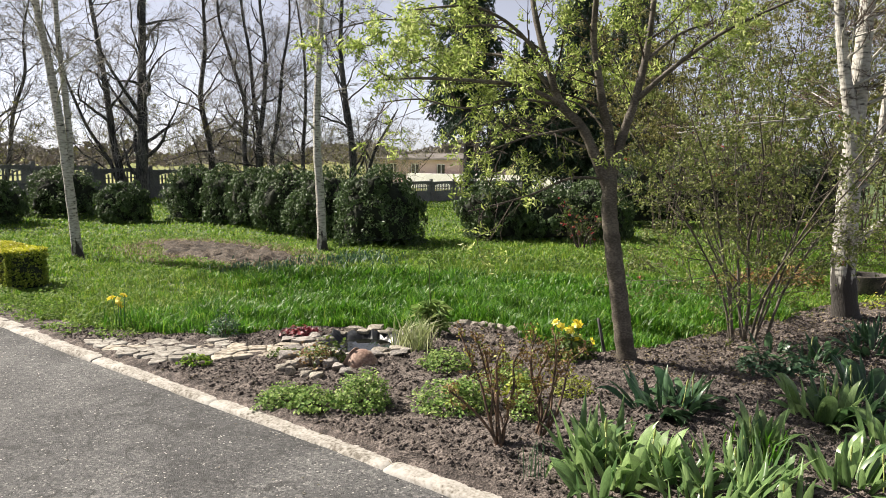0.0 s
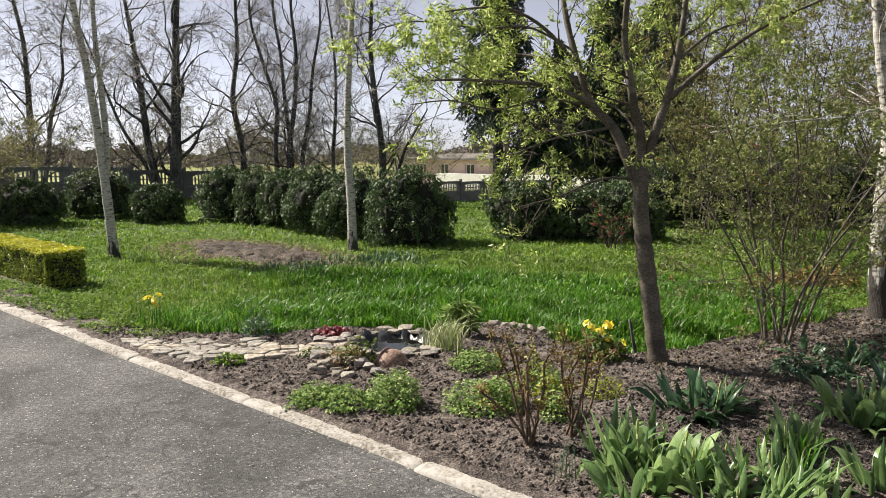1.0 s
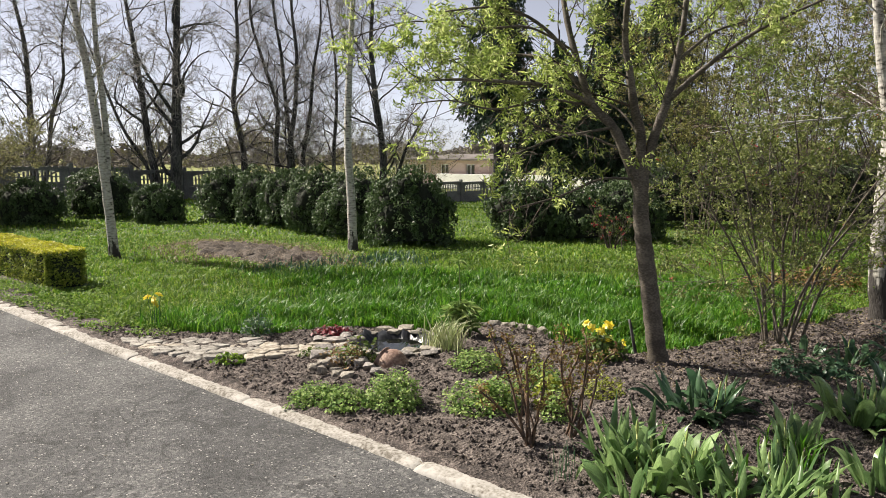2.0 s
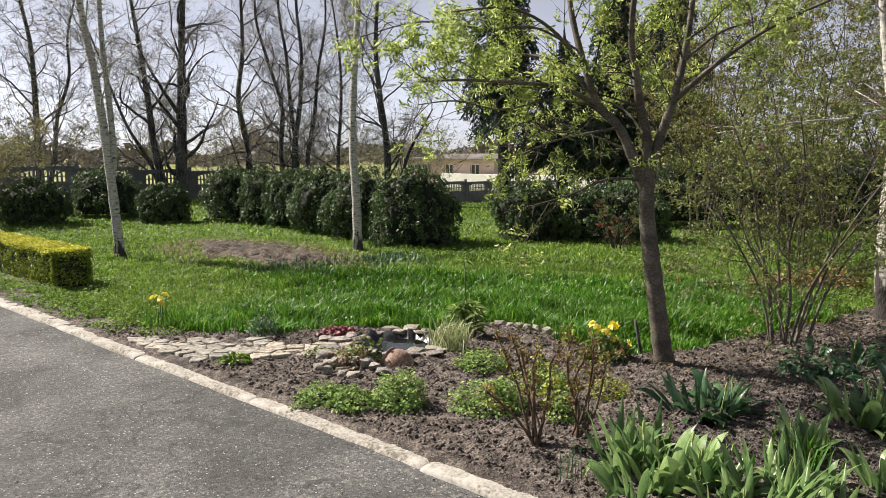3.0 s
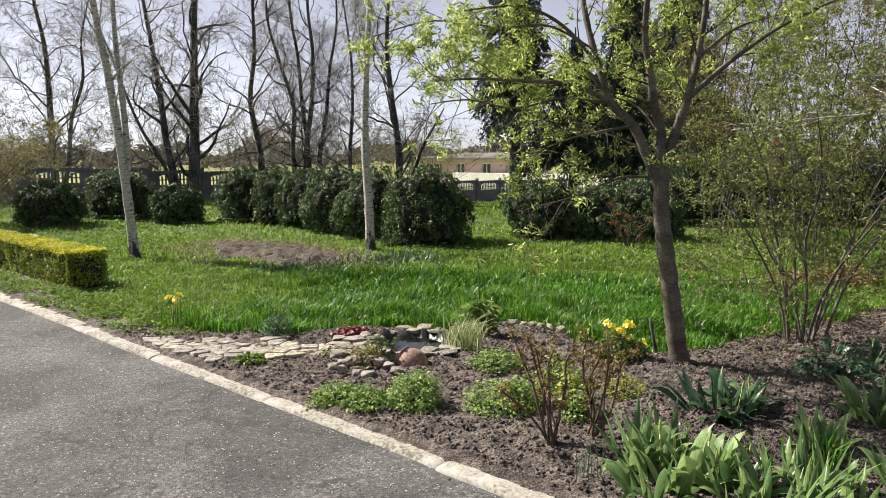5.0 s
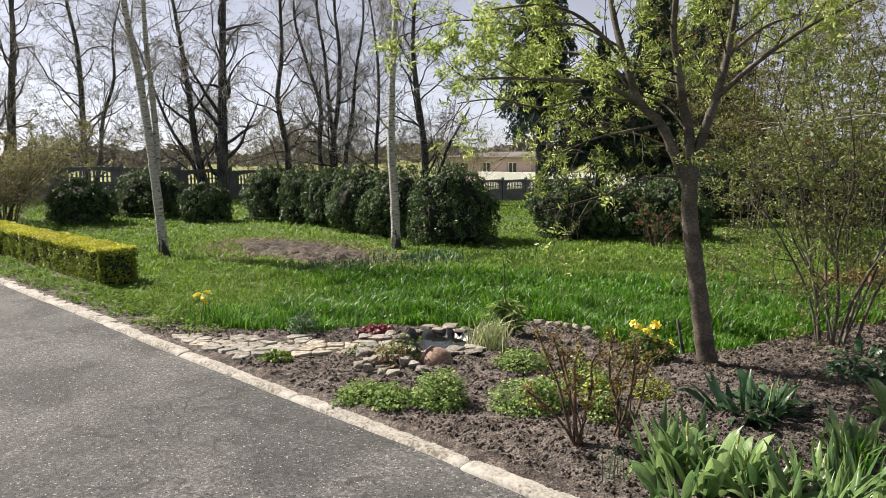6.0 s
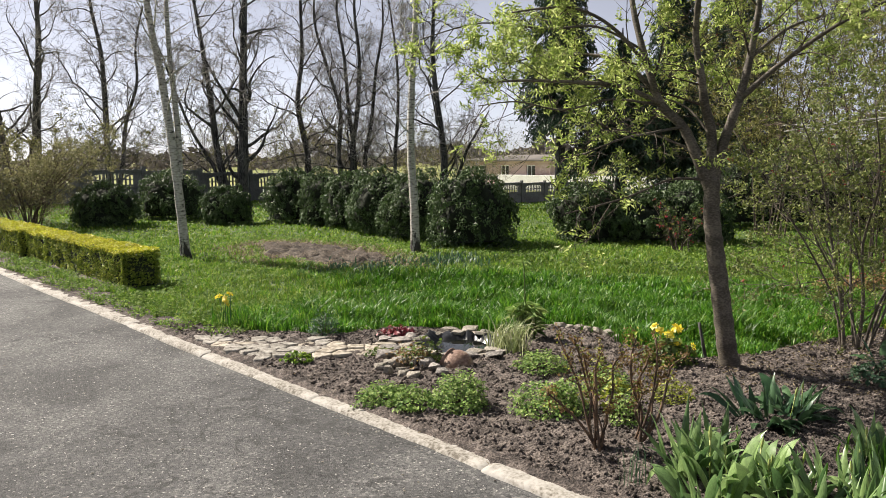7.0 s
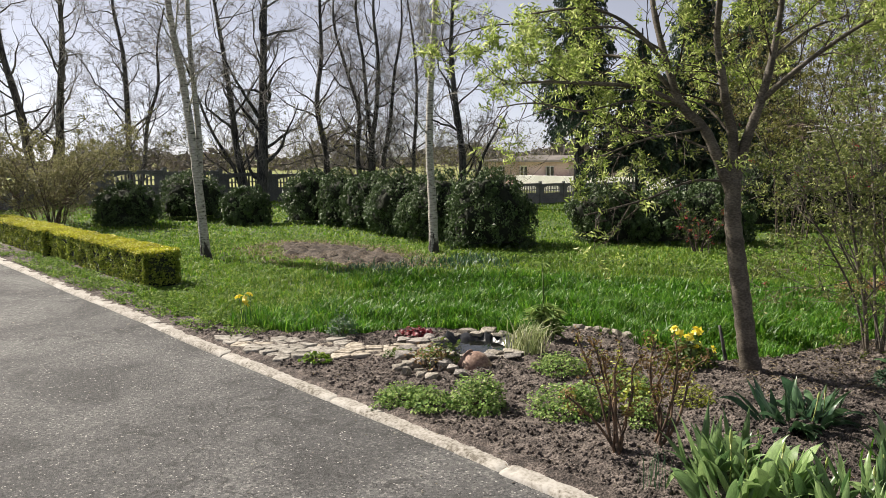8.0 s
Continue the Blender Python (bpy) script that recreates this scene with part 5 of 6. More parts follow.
for k, (x, y, n, L, sp, dk, bd) in enumerate([
        (0.74, 3.72, 12, 0.42, 0.1, False, 1), (0.82, 3.5, 15, 0.4, 0.15, False, 2), (1.0, 3.55, 13, 0.36, 0.12, False, 3), (0.92, 3.85, 12, 0.33, 0.13, False, 1), (0.72, 3.3, 8, 0.32, 0.1, False, 0),
        (1.15, 3.42, 15, 0.3, 0.13, False, 4), (1.33, 3.36, 14, 0.31, 0.14, False, 2), (1.5, 3.42, 14, 0.31, 0.12, False, 4), (1.12, 3.15, 12, 0.3, 0.15, False, 1), (1.45, 3.1, 12, 0.3, 0.15, False, 1),
        (1.36, 4.52, 24, 0.38, 0.16, True, 2), (1.52, 4.62, 9, 0.33, 0.1, True, 1), (1.73, 3.98, 13, 0.3, 0.13, False, 1), (2.27, 4.38, 17, 0.36, 0.14, False, 3), (2.42, 4.42, 14, 0.36, 0.15, True, 0), (2.75, 4.65, 20, 0.42, 0.2, True, 1),
        (1.93, 3.46, 17, 0.33, 0.13, False, 3), (2.4, 3.85, 16, 0.35, 0.15, False, 2), (2.75, 5.6, 9, 0.28, 0.14, True, 0), (2.95, 5.78, 9, 0.28, 0.14, True, 1), (3.6, 6.2, 14, 0.34, 0.16, True, 0), (3.35, 5.9, 10, 0.3, 0.15, True, 0), (2.6, 5.85, 6, 0.28, 0.1, True, 0)]):
    tulip_clump(x, y, int(n * 1.9), L * (0.78 if dk else 0.85), 200 + k, sp * 1.05, dk, bd)


def stone_mesh(seed, flat=0.5, points=22):
    """A broken stone: a hull of scattered points, with worn corners."""
    rng = np.random.default_rng(seed + 70)
    b = bmesh.new()
    D = rng.normal(size=(points, 3))
    D /= np.linalg.norm(D, axis=1)[:, None]
    for d in D:
        k = (np.abs(d) ** 4).sum() ** (-1 / 4) * rng.uniform(0.85, 1.05)
        b.verts.new((d[0] * k * 0.5, d[1] * k * 0.5, max(-0.25, min(0.36, d[2] * k * 0.5)) * flat))
    bmesh.ops.convex_hull(b, input=b.verts[:])
    bmesh.ops.delete(b, geom=[v for v in b.verts if not v.link_faces], context="VERTS")
    bmesh.ops.bevel(b, geom=b.edges[:], offset=0.018, segments=1, affect="EDGES")
    me = bpy.data.meshes.new("stone")
    b.to_mesh(me)
    b.free()
    return me


def stone_pool(material, flat, n=5, seed=0):
    out = []
    for k in range(n):
        me = stone_mesh(seed + k, flat)
        me.materials.append(M[material])
        out.append(me)
    return out


FLAT, ROUND, ROUND2 = stone_pool("sandstone", 0.3, 4, 11), stone_pool("limestone", 0.75, 5, 21), stone_pool("grey_stone", 0.7, 5, 31)


def laid(owner, pool, places, seed, name="stone", sink=0.25, low=1.0, wide=0.9):
    """Stones set one by one: x, y, length, width, height, turn."""
    rng = np.random.default_rng(seed)
    ox, oy, oz = owner.location
    for x, y, a, b, h, rz in places:
        h = h * low
        o = new(name, pool[int(rng.integers(len(pool)))])
        o.parent = owner
        o.matrix_basis = pose(x - ox, y - oy, bz(x, y) - oz + h * (0.25 - sink * 0.5) + 0.008, rng.normal() * 4, rng.normal() * 4, rz + rng.uniform(-15, 15)) @ Matrix.Diagonal((a * wide, b * wide, h, 1))


path = thing("stone_path", (-2.1, 6.0, 0.0), "rough path of flat pale stones laid in the bed", "path", "", "structure")
PATH = [(-3.02, 6.19), (-2.8, 6.22), (-2.6, 6.2), (-2.35, 6.19), (-2.1, 6.21), (-1.88, 6.24), (-1.7, 6.07), (-1.35, 6.01), (-1.02, 5.99), (-1.02, 5.8), (-1.35, 5.74), (-1.6, 5.69), (-1.85, 5.64), (-2.07, 5.58), (-2.31, 5.46)]


def paving(owner, outline, cell, seed):
    """Irregular flat stones fitted together with earthy joints, each worn round at its edge."""
    rng = np.random.default_rng(seed)
    ox, oy, oz = owner.location
    P = np.array(outline)
    lo, hi = P.min(0) - cell, P.max(0) + cell
    S = []
    for k in range(4000):
        q = rng.uniform(lo, hi)
        if all(np.hypot((q[0] - r[0]) * 0.86, (q[1] - r[1]) * 1.05) > cell * 0.82 for r in S):
            S.append(q)
    S = np.array(S)
    for i, c in enumerate(S):
        if not inside(c[0:1], c[1:2], outline)[0] or uv_of(c[0], c[1])[1] < 0.06:
            continue
        ring = [np.array([math.cos(t), math.sin(t)]) * cell * 0.9 for t in np.linspace(0, 2 * math.pi, 17)[:-1]]
        for j, o in enumerate(S):
            d = o - c
            L = math.hypot(*d)
            if j == i or L > cell * 2.2:
                continue
            nrm, off, cut = d / L, L / 2 - 0.003, []
            for p, q in zip(ring, ring[1:] + ring[:1]):
                a, b = p @ nrm - off, q @ nrm - off
                if a <= 0:
                    cut.append(p)
                if a * b < 0:
                    cut.append(p + (q - p) * a / (a - b))
            ring = cut
        soft = []
        for p, q in zip(ring, ring[1:] + ring[:1]):
            soft += [p * 0.88 + q * 0.12, p * 0.12 + q * 0.88]
        soft = [p * rng.uniform(0.97, 1.06) for p in soft]
        n = len(soft)
        h = rng.uniform(0.004, 0.022)
        tilt = rng.normal(size=2) * 0.04
        V = []
        for scale, z in ((1.0, -0.03), (1.0, h - 0.007), (0.955, h - 0.001), (0.72, h), (0.38, h)):
            V += [(p[0] * scale, p[1] * scale, z + (p @ tilt * scale + rng.normal() * 0.0014 if z > 0 else 0)) for p in soft]
        V.append((0, 0, h + 0.001))
        F = []
        for r in range(4):
            for k in range(n):
                a, b = r * n + k, r * n + (k + 1) % n
                F += [(a, b, b + n), (a, b + n, a + n)]
        F += [(4 * n + k, 4 * n + (k + 1) % n, 5 * n) for k in range(n)]
        me = mesh_np("stone", V, F)
        me.materials.append(M["sandstone" if c[0] > -1.75 or rng.uniform() < 0.2 else "path_stone"])
        st = new("stone", me)
        st.parent = owner
        st.location = (c[0] - ox, c[1] - oy, 0.036 - oz)


M["path_stone"] = surface("path_stone", [(0.15, (0.13, 0.115, 0.095)), (0.4, (0.2, 0.183, 0.16)), (0.8, (0.35, 0.325, 0.29))], 9, 60, 0.88, 0.8, 0.01, per_object=0.25)
paving(path, PATH, 0.125, 300)
row = thing("stone_edging", (-2.4, 6.66, 0.0), "row of rough pale stones edging the lawn", "edging", "stone edgings")
laid(row, ROUND, [(-2.63, 6.72, .2, .15, .2, 0), (-2.46, 6.68, .2, .14, .15, 20), (-2.2, 6.56, .16, .13, .16, 0), (-2.3, 6.62, .14, .12, .14, 0), (-2.98, 6.98, .18, .13, .18, 0), (-2.82, 6.86, .15, .1, .14, 0)], 302)
laid(row, ROUND2, [(-2.14, 6.72, .15, .13, .19, 0), (-2.02, 6.62, .16, .13, .17, 0), (-1.7, 6.7, .16, .12, .18, 0), (-1.58, 6.76, .14, .12, .15, 0)], 303)
row2 = thing("stone_edging", (0.5, 6.6, 0.0), "curved row of pale stones between bed and lawn", "edging", "stone edgings")
laid(row2, ROUND, [(0.11, 6.92, .16, .12, .13, 0), (0.2, 6.86, .14, .12, .13, 0), (0.29, 6.83, .13, .1, .12, -20), (0.37, 6.77, .13, .11, .13, -30), (0.45, 6.68, .12, .1, .12, -40), (0.52, 6.61, .12, .1, .13, -45), (0.6, 6.51, .12, .1, .12, -45),
                   (0.68, 6.44, .12, .1, .12, -50), (0.76, 6.35, .12, .1, .12, -50), (0.83, 6.26, .12, .1, .13, -50), (-0.02, 6.95, .13, .1, .12, 0), (0.92, 6.16, .1, .09, .1, -50)], 304)
ringt = thing("pond_border", (-0.75, 6.05, 0.0), "ring of piled grey and pale stones round a tiny pond", "stones")
laid(ringt, ROUND2, [(-1.15, 5.85, .19, .15, .2, 0), (-1.0, 5.82, .17, .15, .2, 20), (-1.17, 6.18, .24, .14, .13, 0), (-1.1, 6.32, .16, .14, .2, 0), (-0.98, 6.3, .15, .12, .18, 0), (-0.3, 6.4, .22, .16, .2, 0), (-0.46, 6.54, .2, .16, .18, 0),
                     (-0.27, 6.1, .2, .16, .2, 0), (-1.3, 6.2, .18, .14, .16, 0)], 305, low=0.55)
laid(ringt, ROUND, [(-0.86, 5.74, .2, .16, .17, 0), (-0.6, 6.58, .2, .15, .2, 0), (-0.78, 6.6, .22, .14, .18, 0), (-0.7, 6.5, .2, .13, .2, 0), (-0.5, 6.46, .18, .13, .18, 20), (-0.9, 6.52, .2, .12, .18, 0), (-0.5, 5.8, .2, .14, .14, 0), (-0.3, 5.95, .2, .12, .14, 10), (-0.36, 5.88, .16, .12, .12, 0), (-0.92, 5.9, .17, .13, .14, 0)], 306, low=0.45)
laid(ringt, FLAT, [(-1.28, 6.08, .26, .13, .12, 0), (-0.9, 5.66, .2, .13, .13, 0)], 307)
laid(ringt, ROUND2 + ROUND, [(-0.97, 5.7, .15, .12, .12, 10), (-0.68, 5.76, .2, .12, .1, 0), (-0.52, 5.7, .18, .12, .12, 0), (-0.34, 5.72, .16, .12, .12, 0), (-0.42, 5.76, .16, .12, .11, 0), (-0.3, 5.82, .15, .12, .12, 0), (-0.18, 5.97, .16, .12, .14, 40), (-1.22, 5.98, .17, .12, .14, 0), (-1.07, 6.02, .16, .12, .14, 0), (-1.12, 5.7, .17, .13, .15, 0), (-1.0, 6.14, .15, .11, .13, 0), (-0.2, 6.2, .16, .13, .15, 0), (-0.25, 6.34, .15, .12, .14, 0), (-0.9, 6.44, .18, .12, .14, 0), (-0.2, 6.5, .2, .14, .15, 0)], 311, low=0.55)
rocks = thing("rock_pile", (-0.95, 5.3, 0.0), "small heap of rounded pale and grey stones", "stones")
laid(rocks, ROUND, [(-1.15, 5.35, .15, .1, .11, 0), (-1.09, 5.42, .15, .1, .12, 0), (-1.08, 5.22, .09, .08, .13, 0), (-0.95, 5.17, .12, .09, .11, 0), (-0.88, 5.12, .12, .09, .1, 0), (-1.0, 5.28, .1, .08, .1, 0)], 308)
laid(rocks, ROUND2, [(-1.05, 5.52, .16, .12, .2, 0), (-0.9, 5.5, .15, .12, .2, 0), (-0.76, 5.3, .13, .11, .16, 0), (-0.82, 5.4, .14, .12, .19, 0), (-0.68, 5.22, .12, .1, .13, 0), (-1.18, 5.62, .16, .12, .2, 0)], 309, low=0.7)


def pond():
    t = thing("garden_pond", (-0.66, 6.17, 0.0), "tiny pond hollow lined with crumpled dark plastic film", "pond")
    n, m = 96, 14
    V, F = [(0, 0, -0.12)], []
    for j in range(1, m + 1):
        r = j / m
        for i in range(n):
            a = 2 * math.pi * i / n
            q = Vector((math.cos(a) * r, math.sin(a) * r, 0.0))
            cr = (0.06 * noise.noise(q * 5.0) + 0.05 * abs(noise.noise(q * 11.0 + Vector((3, 0, 0)))) + 0.02 * noise.noise(q * 26.0)) * r
            z = -0.12 + 0.24 * max(0, r - 0.3) ** 0.8 + cr if r < 0.86 else 0.055 + cr - (r - 0.86) * 0.35
            z += (0.02 * max(0.0, math.sin(a)) - 0.012 * max(0.0, -math.sin(a))) * r ** 2
            V.append((math.cos(a) * 0.37 * r * (1 + 2 * cr), math.sin(a) * 0.36 * r * (1 + 2 * cr), z))
    for i in range(n):
        F.append((0, 1 + i, 1 + (i + 1) % n))
        for j in range(m - 1):
            p, q = 1 + j * n + i, 1 + j * n + (i + 1) % n
            F += [(p, p + n, q + n), (p, q + n, q)]
    part("liner", mesh_np("liner", V, F), "film", t, "crumpled dark plastic film", smooth=True)
    b = bmesh.new()
    bmesh.ops.create_circle(b, cap_ends=True, segments=32, radius=0.24)
    for v in b.verts:
        v.co = Vector((v.co.x, v.co.y * 0.95, 0.012))
    part("water", b, "water", t, "still dark water")
    # overturned clay pot at the edge
    p = thing("clay_pot", (-0.62, 5.62, 0.05), "terracotta pot lying tipped over at the pond's edge", "pot")
    prof = [(0.0, 0.0), (0.075, 0.0), (0.1, 0.012), (0.132, 0.05), (0.152, 0.1), (0.158, 0.145), (0.15, 0.19), (0.13, 0.225), (0.112, 0.242), (0.112, 0.252), (0.124, 0.262), (0.12, 0.27), (0.104, 0.266), (0.098, 0.245), (0.13, 0.18), (0.135, 0.1), (0.08, 0.02), (0.0, 0.016)]
    V, F, s = [], [], 28
    for r, z in prof:
        V += [(r * math.cos(2 * math.pi * i / s), r * math.sin(2 * math.pi * i / s), z) for i in range(s)]
    for j in range(len(prof) - 1):
        for i in range(s):
            a, b2 = j * s + i, j * s + (i + 1) % s
            F += [(a, b2, b2 + s), (a, b2 + s, a + s)]
    o = part("pot_body", mesh_np("pot_body", V, F), "terracotta", p, smooth=True)
    o.matrix_basis = pose(0.1, -0.14, -0.075, -64, 0, 66) @ Matrix.Scale(0.8, 4)


pond()


def mound(name, x, y, rx, ry, rz, n, size, material, seed, label, category="plant", group="", aspect=0.7, fold=0.12):
    """A low dome of small leaves on short stalks."""
    rng = np.random.default_rng(seed)
    t = thing(name, (x, y, bz(x, y) - 0.01), label, category, group)
    D = rng.normal(size=(n, 3))
    D[:, 2] = np.abs(D[:, 2])
    D /= np.linalg.norm(D, axis=1)[:, None]
    rr = (0.45 + 0.6 * rng.uniform(size=n) ** 0.5) * (1 + 0.22 * lumps(D[:, 0] * 4, D[:, 1] * 4, 2, seed))
    P = D * rr[:, None] * np.array([rx, ry, rz])
    P[:, 2] = np.maximum(0.012, P[:, 2])
    lv = Buf()
    lv.leaves(P, size, rng, aspect, D * 0.6 + np.array([0, 0, 0.8]), 0.55, fold)
    tagged(part("foliage", lv, material, t), kind="stuff")
    st = Buf()
    for k in range(26):
        q = P[int(rng.integers(n))]
        st.tube([(q[0] * 0.15, q[1] * 0.15, 0), (q[0] * 0.7, q[1] * 0.7, q[2] * 0.7), tuple(q)], [0.003, 0.0025, 0.002], 3)
    tagged(part("stalk_tuft", st, "twig_brown", t), kind="stuff")
    return t


G = "leafy mounds in the bed"
mound("columbine", -0.99, 4.66, 0.2, 0.17, 0.12, 1509, 0.024, "leaf_mound", 401, "low mound of fresh green lobed leaves beside the kerb", "plant", G)
mound("columbine", -0.8, 4.56, 0.15, 0.15, 0.12, 974, 0.024, "leaf_mound", 402, "low mound of fresh green lobed leaves beside the kerb", "plant", G)
mound("columbine", -0.5, 4.58, 0.185, 0.18, 0.22, 1858, 0.024, "leaf_mound", 403, "tall mound of fresh green lobed leaves", "plant", G)
mound("columbine", 0.02, 4.52, 0.22, 0.2, 0.2, 1439, 0.024, "leaf_mound", 404, "spreading mound of fresh green lobed leaves", "plant", G)
mound("columbine", 0.17, 4.62, 0.16, 0.16, 0.18, 928, 0.024, "leaf_mound", 405, "spreading mound of fresh green lobed leaves", "plant", G)
mound("columbine", 0.02, 5.45, 0.2, 0.18, 0.13, 974, 0.024, "leaf_mound", 406, "flat mound of fresh green leaves", "plant", G)
mound("columbine", 0.46, 5.05, 0.19, 0.17, 0.15, 928, 0.024, "leaf_mound", 407, "small mound of fresh green leaves", "plant", G)
mound("columbine", 0.5, 4.4, 0.12, 0.12, 0.17, 603, 0.024, "leaf_mound", 408, "small mound of fresh green leaves behind bare rose stems", "plant", G)
mound("columbine", 0.46, 4.55, 0.09, 0.09, 0.24, 130, 0.04, "leaf_yellow_green", 409, "yellow-green leafy shoot behind bare rose stems", "plant", G)
mound("columbine", 0.42, 5.15, 0.07, 0.07, 0.24, 90, 0.035, "leaf_yellow_green", 410, "yellow-green leafy shoot in the soil", "plant", G)
mound("stonecrop", 0.86, 4.86, 0.14, 0.13, 0.13, 420, 0.035, "leaf_yellow_green", 411, "small cushion of yellow-green stonecrop", "plant", "", 0.3, 0.05)
mound("stonecrop", -0.95, 5.45, 0.16, 0.12, 0.2, 200, 0.03, "leaf_rust", 412, "greenish-brown stonecrop among stones", "plant")
mound("stonecrop", -0.86, 5.52, 0.15, 0.12, 0.22, 220, 0.035, "leaf_shrub", 413, "greenish-brown stonecrop among stones", "plant")
mound("dwarf_juniper", -1.88, 6.4, 0.15, 0.14, 0.2, 900, 0.03, "leaf_blue", 414, "dwarf blue-green conifer beside the stones", "shrub", "", 0.25, 0.05)
mound("coral_bells", -1.22, 6.42, 0.17, 0.14, 0.1, 260, 0.045, "leaf_red", 415, "low plant with dark red leaves behind the pond", "plant")
mound("ground_cover", -1.24, 5.78, 0.14, 0.1, 0.07, 200, 0.03, "leaf_shrub", 416, "low green weeds by the stones", "plant")
mound("ground_cover", -0.98, 5.66, 0.15, 0.1, 0.09, 220, 0.03, "leaf_mound", 417, "low green weeds by the stones", "plant")
mound("ground_cover", -1.84, 5.5, 0.12, 0.09, 0.07, 140, 0.035, "grass_pale", 418, "small grassy weed beside the kerb", "plant")
mound("peony_shoot", 2.3, 5.36, 0.17, 0.15, 0.14, 240, 0.045, "leaf_blue", 419, "dark green leafy plant in shade", "plant")
mound("peony_shoot", 2.55, 5.3, 0.15, 0.13, 0.11, 180, 0.045, "leaf_blue", 420, "dark green leafy plant in shade", "plant")
mound("perennial", 4.2, 9.1, 0.45, 0.3, 0.3, 600, 0.06, "leaf_orange", 421, "withered orange-brown perennials by the birch", "plant", "withered perennials")
mound("perennial", 3.75, 9.0, 0.35, 0.25, 0.24, 420, 0.06, "leaf_orange", 422, "withered orange-brown perennials by the birch", "plant", "withered perennials")
mound("perennial", 3.35, 8.9, 0.3, 0.25, 0.2, 320, 0.06, "leaf_orange", 423, "withered orange-brown perennials by the birch", "plant", "withered perennials")
mound("perennial", 2.95, 7.05, 0.25, 0.2, 0.12, 160, 0.04, "leaf_yellow_green", 424, "small yellow-green spring plants", "plant")
mound("perennial", 4.5, 7.6, 0.2, 0.2, 0.14, 160, 0.04, "leaf_yellow_green", 425, "small yellow-green spring plants", "plant")


def bloom(buf, p, rng, r=0.035, petals=6, face=None):
    """A small open flower of separate petals facing outwards."""
    f = Vector(face if face is not None else rng.normal(size=3) + np.array([0, -0.6, 0.8])).normalized()
    s = f.orthogonal().normalized()
    C, A, N = [], [], []
    for k in range(petals):
        d = Matrix.Rotation(k * 6.283 / petals, 3, f) @ s
        C.append(np.array(p) + np.array(d) * r * 0.55)
        A.append(np.array(d) * 8)
        N.append(np.array(f) * 6)
    buf.leaves(np.array(C), r, rng, 0.75, np.array(N), 0.3, 0.1, np.array(A))


def doronicum():
    t = mound("yellow_primrose", 0.97, 5.68, 0.19, 0.17, 0.2, 420, 0.05, "leaf_shrub", 430, "clump of bright yellow spring flowers by the tree", "flower")
    rng = np.random.default_rng(431)
    for k in range(13):
        a = rng.uniform(0, 6.28)
        p = (math.cos(a) * 0.14 * rng.uniform(0.3, 1.1) + (-0.05 if k < 7 else 0.07), math.sin(a) * 0.12 * rng.uniform(0.3, 1), (0.25 if k < 7 else 0.17) + rng.uniform(-0.03, 0.04))
        st = Buf()
        st.tube([(p[0] * 0.3, p[1] * 0.3, 0), (p[0] * 0.8, p[1] * 0.8, p[2] * 0.6), (p[0], p[1], p[2] - 0.004)], [0.003, 0.0025, 0.002], 4)
        f = part("flower", Buf_of_bloom(p, rng), "petal_yellow", t, "bright yellow flower")
        part("stalk", st, "leaf_shrub", f)


def Buf_of_bloom(p, rng, r=0.036):
    b = Buf()
    bloom(b, p, rng, r)
    bloom(b, (p[0], p[1], p[2] + 0.006), rng, r * 0.6)
    return b


doronicum()


def narcissus():
    rng = np.random.default_rng(440)
    x, y = -2.93, 6.78
    t = thing("daffodil", (x, y, bz(x, y)), "clump of daffodils with three yellow flowers", "flower")
    b = Buf()
    C = np.stack([rng.normal(size=60) * 0.11, rng.normal(size=60) * 0.07, np.zeros(60)], 1)
    b.blades(C, 0.28, 0.011, 0.35, rng)
    tagged(part("foliage", b, "grass", t), kind="stuff")
    for px, py, pz in ((-0.08, 0, 0.33), (0.0, -0.05, 0.31), (0.03, 0.02, 0.35), (0.01, -0.03, 0.27)):
        st = Buf()
        st.tube([(px * 0.4, py, 0), (px * 0.8, py, pz * 0.7), (px, py, pz - 0.005)], [0.004, 0.003, 0.003], 4)
        f = part("flower", Buf_of_bloom((px, py - 0.01, pz), rng, 0.042), "petal_yellow", t, "yellow daffodil flower")
        part("stalk", st, "leaf_blue", f)


narcissus()


def grass_clump(name, x, y, n, h, w, lean, spread, material, seed, label, category="plant", group=""):
    rng = np.random.default_rng(seed)
    z = bz(x, y) if inside(np.array([x]), np.array([y]), BED)[0] else float(hgt(x, y))
    t = thing(name, (x, y, z), label, category, group)
    b = Buf()
    b.blades(np.stack([rng.normal(size=n) * spread, rng.normal(size=n) * spread, np.zeros(n)], 1), h, w, lean, rng)
    tagged(part("foliage", b, material, t), kind="stuff")


